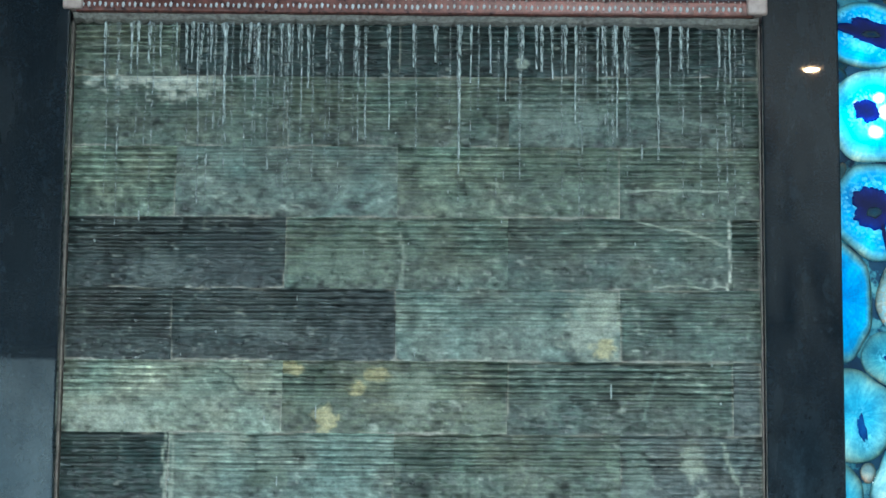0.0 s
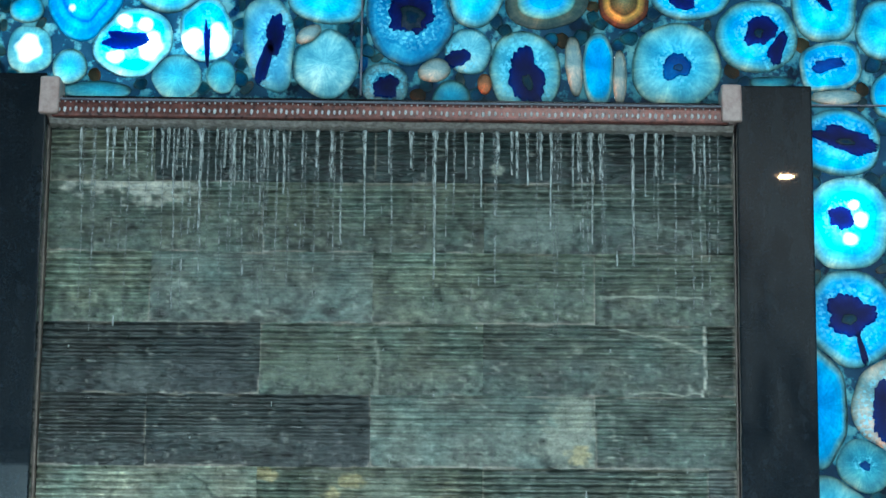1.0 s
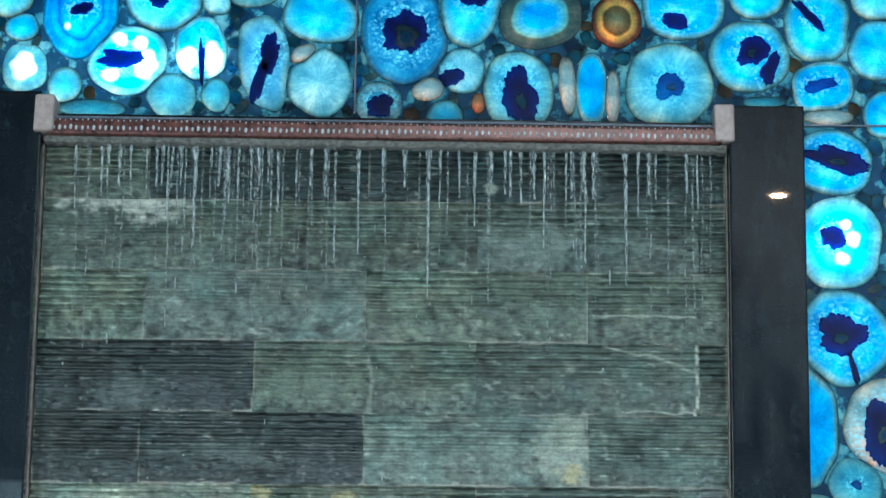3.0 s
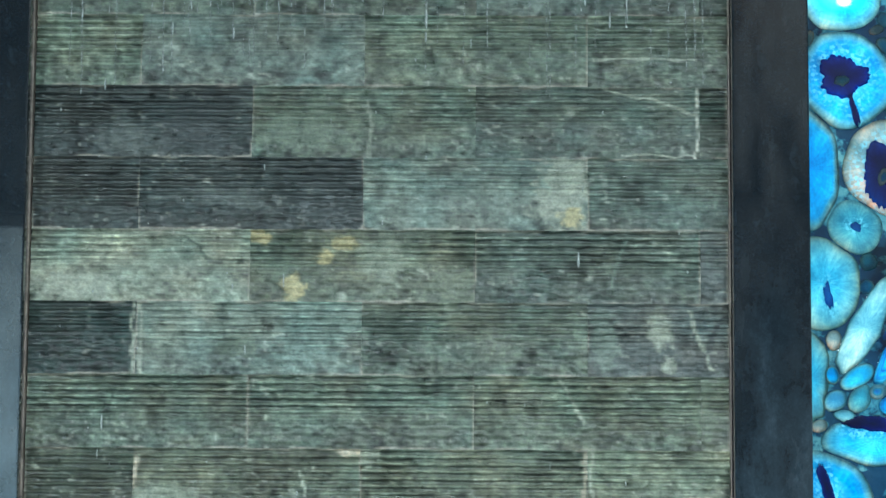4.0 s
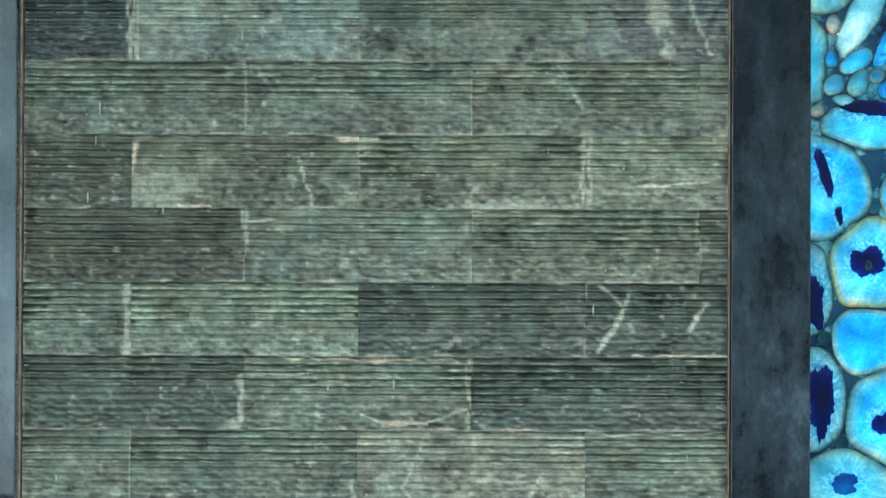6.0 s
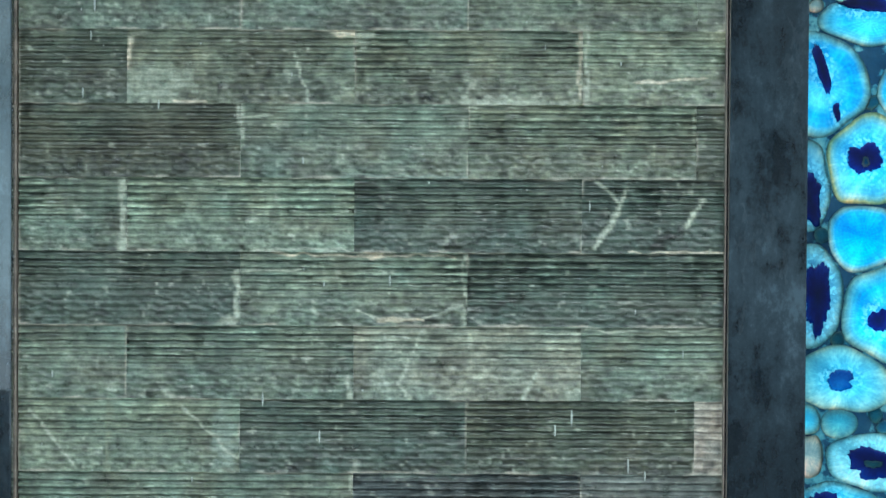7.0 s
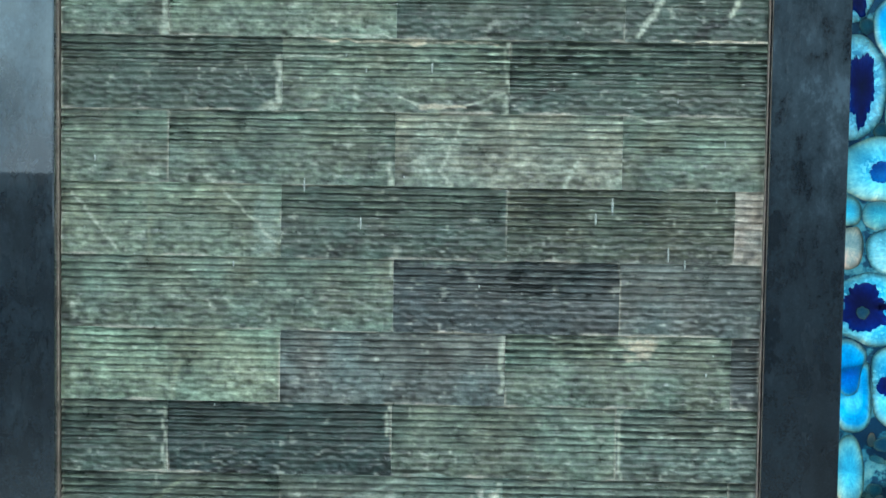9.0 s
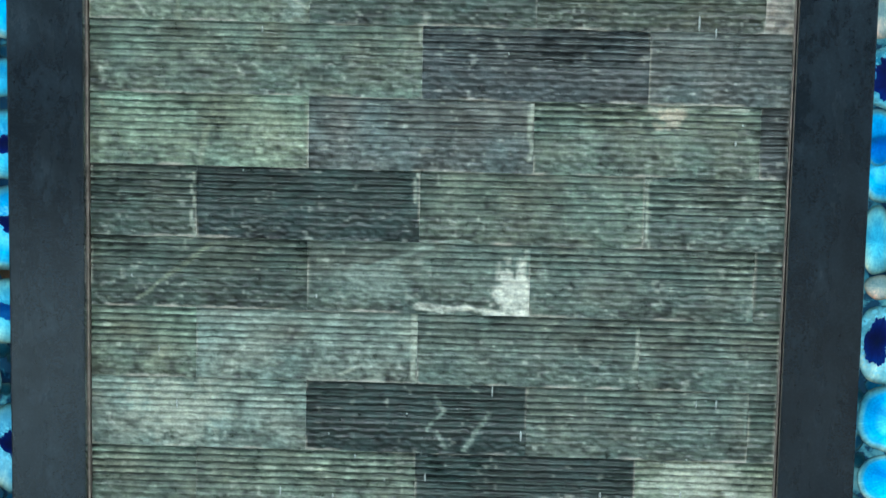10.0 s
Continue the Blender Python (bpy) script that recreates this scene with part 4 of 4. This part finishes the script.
def build_slice(index, spec):
    """One slice: an uneven disc that swells into the gaps and flattens against its neighbours."""
    x, z, rx, rz, rot, style, cores = spec
    r = random.Random(index * 13 + 5)
    big = max(rx, rz)
    small = big < 0.03
    swell = 1.18 if small else 1.045
    n = 28 if small else 64
    raw = blob_outline(rx * swell, rz * swell, rot, n, 0.11 if small else 0.065, r)
    near = [q for q in SPECS if q is not spec and math.hypot(q[0] - x, q[1] - z) < 1.5 * (big + max(q[2], q[3]))]
    size = []
    for px, pz in raw:
        f = 1.0
        while f > 0.62:
            own = reach(spec, px * f, pz * f)
            if all(reach(q, x + px * f - q[0], z + pz * f - q[1]) > own for q in near):
                break
            f -= 0.02
        size.append(f * math.hypot(px, pz) - 0.0012)
    for _ in range(4):
        size = [(size[i - 1] + 2 * size[i] + size[(i + 1) % n]) / 4 for i in range(n)]
    pts = [(px / math.hypot(px, pz) * d, pz / math.hypot(px, pz) * d) for (px, pz), d in zip(raw, size)]
    outlines.append((x, z, pts))
    me_ob = disc("agate_slice", pts, (0, 0), 0.0, 0.0065, AGATE[style], agate_wall, r=r, dense=not small)
    vs = me_ob.data.vertices
    own = me_ob.data.attributes.new("clear", "FLOAT", "POINT")
    if any(math.hypot(x - q[0], z - q[1]) < 1.3 * big for q in clear):
        own.data.foreach_set("value", [clear_at(x + v.co.x, z + v.co.z) for v in vs])
    fringe = me_ob.data.attributes.new("fringe", "FLOAT_COLOR", "POINT")
    glints = []
    for v in vs:
        k = 0.0
        for cx, cz, cw, ch, cr in cores:
            c, s = math.cos(radians(-cr)), math.sin(radians(-cr))
            dx, dz = v.co.x - cx, v.co.z - cz
            d = math.hypot((dx * c - dz * s) / (cw + 0.004), (dx * s + dz * c) / (ch + 0.004))
            k = max(k, 0.75 * min(1.0, max(0.0, (1.75 - d) / 0.7)))
        glints += [k, k, k, 1]
    fringe.data.foreach_set("color", glints)
    me_ob.location = Vector((x, r.uniform(-0.001, 0.001), z)) - ORIGIN
    me_ob["label"] = {"blue": "bright blue agate slice", "gold": "golden brown agate ring", "white": "whitish agate slice", "pale": "pale teal agate slice"}.get(style, "dyed agate slice")
    for cx, cz, cw, ch, cr in cores:
        cp = blob_outline(cw * 1.05, ch * 1.05, cr, 72, 0.22, r)
        soft = style in ("pale", "teal", "sky")
        heart = disc("crystal_heart", cp, (cx, cz), -0.0012, 0.004, HEART_BLUE if soft and max(cw, ch) < 0.03 else HEART, me_ob, 0.0008, 0.085, r)
        heart["label"] = "dark jagged crystal heart"
        if cw > 0.018 and ch > 0.014:
            wide = 0.58 if style == "dusk" else 0.30
            ip = blob_outline(cw * wide, ch * wide, cr + 10, 24, 0.2, r)
            inner = disc("crystal_heart", ip, (cx + cw * r.uniform(-0.15, 0.15), cz - ch * r.uniform(0, 0.25)), -0.0020, 0.004, AGATE[r.choice(("brown", "teal", "mist"))], me_ob, 0.0008, 0.08, r)
            inner["label"] = "small greyish crystal hollow"


outlines = []
slice_at(0.047, 2.692, 0.053, 0.066, 0, "deep", (-0.000, 0.006, 0.013, 0.009, 0))
slice_at(0.113, 2.624, 0.054, 0.049, 0, "blue", (-0.009, 0.002, 0.027, 0.013, 8))
slice_at(0.214, 2.642, 0.036, 0.046, 0, "blue", (0.002, -0.020, 0.004, 0.028, 0))
slice_at(-0.029, 2.612, 0.031, 0.034, 0, "teal")
slice_at(0.027, 2.588, 0.021, 0.023, 0, "pale")
slice_at(0.175, 2.575, 0.034, 0.032, 0, "teal")
slice_at(0.236, 2.577, 0.018, 0.023, 0, "teal")
slice_at(0.303, 2.623, 0.034, 0.070, 6, "mist", (0.007, 0.012, 0.013, 0.024, -14), (-0.007, -0.028, 0.008, 0.032, -16))
slice_at(0.378, 2.595, 0.046, 0.047, 35, "white")
slice_at(0.379, 2.691, 0.054, 0.038, -12, "cyan")
slice_at(0.162, 2.716, 0.054, 0.047, 0, "cyan", (-0.008, 0.002, 0.013, 0.016, 0))
slice_at(0.233, 2.715, 0.019, 0.024, 0, "white")
slice_at(0.284, 2.724, 0.036, 0.021, 0, "teal")
slice_at(-0.053, 2.716, 0.031, 0.030, 30, "pale")
slice_at(-0.035, 2.671, 0.022, 0.018, 0, "cyan")
slice_at(0.497, 2.665, 0.062, 0.068, 0, "dusk", (0.000, 0.002, 0.028, 0.029, 0))
slice_at(0.462, 2.566, 0.033, 0.029, 0, "brown", (0.002, -0.005, 0.016, 0.016, 0))
slice_at(0.577, 2.613, 0.033, 0.032, 0, "white", (-0.015, -0.010, 0.015, 0.012, 0))
slice_at(0.585, 2.701, 0.041, 0.055, -20, "cyan", (0.008, 0.020, 0.016, 0.016, 0))
slice_at(0.683, 2.692, 0.055, 0.047, 10, "brownblue")
slice_at(0.790, 2.687, 0.034, 0.038, 0, "gold")
slice_at(0.653, 2.585, 0.049, 0.056, 12, "pale", (0.003, -0.008, 0.022, 0.037, 12))
slice_at(0.722, 2.594, 0.012, 0.041, 4, "cream")
slice_at(0.755, 2.589, 0.022, 0.050, 0, "sky")
slice_at(0.784, 2.578, 0.010, 0.038, 0, "cream")
slice_at(0.862, 2.595, 0.060, 0.058, 0, "pale", (-0.000, -0.002, 0.019, 0.016, 25))
slice_at(0.882, 2.707, 0.055, 0.047, 0, "blue", (-0.011, -0.020, 0.016, 0.012, 0))
slice_at(0.973, 2.637, 0.055, 0.050, 0, "bluerim", (0.005, 0.008, 0.019, 0.021, -20), (0.028, -0.018, 0.010, 0.022, -25))
slice_at(1.067, 2.681, 0.048, 0.049, 0, "bluerim", (-0.011, 0.016, 0.007, 0.024, 40))
slice_at(0.982, 2.727, 0.039, 0.035, 0, "bluerim")
slice_at(1.073, 2.593, 0.045, 0.036, 8, "sky", (-0.004, 0.003, 0.019, 0.009, 15))
slice_at(1.152, 2.647, 0.042, 0.043, 0, "cyan")
slice_at(1.148, 2.724, 0.034, 0.032, 0, "pale")
slice_at(1.161, 2.554, 0.034, 0.033, 0, "blue")
slice_at(1.080, 2.551, 0.034, 0.011, 0, "cream")
slice_at(0.531, 2.587, 0.022, 0.015, 15, "cream")
slice_at(0.600, 2.568, 0.010, 0.014, 0, "tan")
slice_at(0.356, 2.635, 0.021, 0.011, 35, "cream")
slice_at(0.992, 2.572, 0.030, 0.008, 0, "teal")
slice_at(0.067, 2.555, 0.046, 0.012, 0, "teal")
slice_at(1.084, 2.486, 0.057, 0.043, -14, "blue", (0.008, 0.004, 0.042, 0.015, -14))
slice_at(1.091, 2.373, 0.060, 0.061, 0, "bluerim", (-0.008, 0.008, 0.015, 0.015, 0))
slice_at(1.096, 2.242, 0.061, 0.065, 0, "blue", (-0.004, 0.005, 0.030, 0.026, -20), (0.011, -0.042, 0.004, 0.021, 14))
slice_at(1.044, 2.122, 0.040, 0.081, 0, "sky")
slice_at(1.150, 2.124, 0.055, 0.064, 0, "cream", (-0.006, -0.008, 0.027, 0.037, -20))
slice_at(1.105, 2.043, 0.036, 0.035, 0, "teal", (0.002, 0.000, 0.007, 0.005, -30))
slice_at(1.061, 1.967, 0.049, 0.062, 0, "pale", (0.008, -0.017, 0.005, 0.016, 10))
slice_at(1.042, 1.838, 0.030, 0.064, 0, "pale")
slice_at(1.117, 1.908, 0.019, 0.074, -28, "white")
slice_at(1.106, 1.842, 0.025, 0.014, 30, "cyan")
slice_at(1.076, 1.892, 0.010, 0.014, 0, "cream")
slice_at(1.128, 1.759, 0.072, 0.032, 0, "cyan", (-0.004, 0.022, 0.030, 0.010, 0))
slice_at(1.072, 1.845, 0.012, 0.013, 0, "sky")
slice_at(1.075, 1.811, 0.019, 0.014, 20, "mist")
slice_at(1.110, 1.816, 0.014, 0.022, -30, "teal")
slice_at(1.131, 1.823, 0.013, 0.010, 10, "brown")
slice_at(1.158, 1.806, 0.022, 0.014, 10, "deep")
slice_at(1.092, 1.790, 0.020, 0.008, -20, "white")
slice_at(1.152, 1.872, 0.011, 0.046, -28, "deep")
slice_at(1.055, 1.778, 0.012, 0.010, 0, "cream")
slice_at(1.067, 1.674, 0.058, 0.070, 0, "blue", (-0.003, 0.022, 0.008, 0.027, 15), (0.017, -0.035, 0.004, 0.012, 0))
slice_at(1.123, 1.575, 0.055, 0.062, 0, "gild", (-0.002, 0.003, 0.019, 0.020, 0))
slice_at(1.044, 1.541, 0.034, 0.062, 0, "mist", (0.005, -0.015, 0.016, 0.030, 0))
slice_at(1.120, 1.474, 0.046, 0.046, 0, "sky")
slice_at(1.052, 1.396, 0.042, 0.067, 0, "mist", (0.009, 0.000, 0.016, 0.043, 0))
slice_at(1.152, 1.373, 0.058, 0.067, 0, "bluerim", (-0.010, -0.008, 0.012, 0.015, 0))
slice_at(1.096, 1.286, 0.063, 0.044, 0, "pale", (-0.004, -0.000, 0.018, 0.011, 0))
slice_at(1.134, 1.177, 0.060, 0.038, 0, "white", (0.005, -0.001, 0.034, 0.019, -8))
slice_at(1.091, 1.230, 0.025, 0.020, 0, "teal")
slice_at(1.049, 1.232, 0.018, 0.023, 0, "pale")
slice_at(1.051, 1.186, 0.019, 0.032, 0, "cream")
slice_at(1.090, 1.104, 0.060, 0.050, 0, "cyan", (-0.017, -0.000, 0.030, 0.027, 0), (0.026, 0.003, 0.025, 0.007, 4))
slice_at(1.056, 1.016, 0.027, 0.050, 0, "sky")
slice_at(1.132, 1.002, 0.054, 0.058, 0, "cyan", (-0.015, -0.000, 0.021, 0.015, 0))
slice_at(1.061, 0.994, 0.031, 0.056, 0, "blue")
slice_at(1.061, 0.884, 0.019, 0.050, 0, "pale")
slice_at(1.067, 0.824, 0.018, 0.017, 0, "cream")
slice_at(1.080, 0.745, 0.039, 0.053, 0, "white", (-0.012, 0.003, 0.016, 0.030, 0))
slice_at(1.098, 0.640, 0.051, 0.047, 0, "blue")
slice_at(1.097, 0.556, 0.045, 0.035, 0, "sky")


# further slices and chips where the wall goes on between and beyond
def covered(x, z, rad):
    if FRAME[0] + 0.012 - rad * 0.2 < x < FRAME[1] - 0.012 + rad * 0.2 and z < FRAME[2] - 0.02:
        return True
    for px, pz, rx, rz, rot in placed:
        d = math.hypot(x - px, z - pz)
        if d > max(rx, rz) + rad:
            continue
        c, s = math.cos(radians(-rot)), math.sin(radians(-rot))
        dx, dz = x - px, z - pz
        ex, ez = dx * c - dz * s, dx * s + dz * c
        if (ex / (rx + rad)) ** 2 + (ez / (rz + rad)) ** 2 < 1:
            return True
    return False


r = random.Random(21)
for rad, tries in ((0.056, 1500), (0.044, 1500), (0.034, 1500), (0.024, 2000)):
    for _ in range(tries):
        x, z = r.uniform(AX0, AX1), r.uniform(0.02, AZ1)
        if covered(x, z, rad * 0.93):
            continue
        st = r.choice(("blue", "bluerim", "cyan", "blue", "sky", "pale", "mist", "white") if rad > 0.03 else ("teal", "pale", "cyan", "cream", "teal"))
        core = [(r.uniform(-0.1, 0.1) * rad, r.uniform(-0.1, 0.1) * rad, rad * r.uniform(0.15, 0.45), rad * r.uniform(0.2, 0.45), r.uniform(-60, 60))] if rad > 0.04 and r.random() < 0.75 else []
        slice_at(x, z, rad * r.uniform(0.9, 1.05), rad * r.uniform(0.9, 1.1), r.randint(-40, 40), st, *core)
for i, spec in enumerate(SPECS):
    build_slice(i, spec)
chips = []
for k in range(10):
    rr = random.Random(900 + k)
    s = 0.010
    ob = disc("agate_chip", blob_outline(s, s * rr.uniform(0.5, 0.9), rr.uniform(0, 90), 9, 0.14, rr), (0, 0), 0.003, 0.008, AGATE[("teal", "pale", "cyan", "cream", "teal", "mist", "white", "tan", "teal", "deep")[k]], agate_wall, r=rr)
    chips.append(ob)
    ob.location = Vector((0.2 + 0.02 * k, 0.0, 2.90)) - ORIGIN
made = 0
for rad, tries in ((0.012, 9000), (0.007, 9000)):
    for _ in range(tries):
        if made > 285:
            break
        zone = r.random()
        if zone < 0.5:
            x, z = r.uniform(-0.12, 1.17), r.uniform(2.55, 2.77)
        elif zone < 0.92:
            x, z = r.uniform(1.045, 1.19), r.uniform(0.45, 2.6)
        else:
            x, z = r.uniform(-0.15, -0.10), r.uniform(0.45, 1.3)
        if covered(x, z, rad * 0.45):
            continue
        ob = new("agate_chip", chips[r.randrange(10)].data)
        ob.parent = agate_wall
        ob.location = Vector((x, r.uniform(0, 0.002), z)) - ORIGIN
        k = rad / 0.010 * r.uniform(0.8, 1.1)
        ob.scale = (k, 1, k)
        ob.rotation_euler = (0, r.uniform(0, 6.28), 0)
        placed.append((x, z, rad * 0.8, rad * 0.7, 0))
        made += 1

# resin between the slices, open behind them so that the light box shines through
CELL = 0.0035
gx, gz = np.arange(AX0, AX1, CELL), np.arange(0.0, AZ1, CELL)
GX, GZ = np.meshgrid(gx + CELL / 2, gz + CELL / 2)
keep = np.ones(GX.shape, bool)
for px, pz, pts in outlines:
    far = max(math.hypot(*q) for q in pts)
    i0, i1 = np.searchsorted(gx, (px - far - CELL, px + far + CELL))
    j0, j1 = np.searchsorted(gz, (pz - far - CELL, pz + far + CELL))
    dx, dz = GX[j0:j1, i0:i1] - px, GZ[j0:j1, i0:i1] - pz
    turn = np.array([math.atan2(q[1], q[0]) for q in pts])
    dist = np.array([math.hypot(*q) for q in pts])
    order = np.argsort(turn)
    edge = np.interp(np.arctan2(dz, dx), turn[order], dist[order], period=2 * math.pi)
    keep[j0:j1, i0:i1] &= np.hypot(dx, dz) > edge - 0.0028
keep &= ~((GX > FRAME[0] + 0.02) & (GX < FRAME[1] - 0.02) & (GZ < FRAME[2] - 0.03))
iz, ix = np.nonzero(keep)
nxg = len(gx) + 1
ids = iz * nxg + ix
quads = np.stack([ids, ids + 1, ids + 1 + nxg, ids + nxg], 1)
used, inv = np.unique(quads, return_inverse=True)
vx, vz = AX0 + (used % nxg) * CELL, (used // nxg) * CELL
verts = np.stack([vx - ORIGIN.x, np.full(len(vx), 0.0045 - ORIGIN.y), vz], 1)
me = bpy.data.meshes.new("resin")
me.from_pydata(verts.tolist(), [], inv.reshape(-1, 4).tolist())
me.materials.append(RESIN)
resin = new("resin", me)
resin.parent = agate_wall
resin["label"] = "dark blue resin between the slices"

# light box behind
LIGHT_PANEL = glow("light_panel", (0.86, 0.95, 1.0), BACKLIGHT)
box = tagged(empty("light_box", (0.5, 0.07, 0.0)), "shallow light box glowing behind the agate wall", "light box", kind="structure")
bm = bmesh.new()
add_box(bm, (AX0 - 0.5, 0.0, 0.0), (-0.06 - 0.5, 0.01, AZ1))
add_box(bm, (1.00 - 0.5, 0.0, 0.0), (AX1 - 0.5, 0.01, AZ1))
add_box(bm, (-0.06 - 0.5, 0.0, 2.52), (1.00 - 0.5, 0.01, AZ1))
part("diffuser", bm, LIGHT_PANEL, box)
LED = glow("led_module", (0.9, 0.97, 1.0), 60.0)
for x, z in ((-0.022, 2.615), (0.102, 2.642), (0.138, 2.620), (0.100, 2.598), (0.199, 2.620), (0.236, 2.618), (1.094, 2.40), (1.080, 2.372)):
    part("led_module", box_bm((x - 0.5 - 0.006, -0.045, z - 0.006), (x - 0.5 + 0.006, -0.040, z + 0.006)), LED, box)

# seams between the agate panels
for lo, hi in (((0.428, -0.003, 2.549), (0.4305, 0.006, AZ1)), ((1.0445, -0.003, 2.537), (AX1, 0.006, 2.5392))):
    part("seam_strip", box_bm(lo, hi), SEAM, agate_wall, "thin metal seam strip").location = -ORIGIN
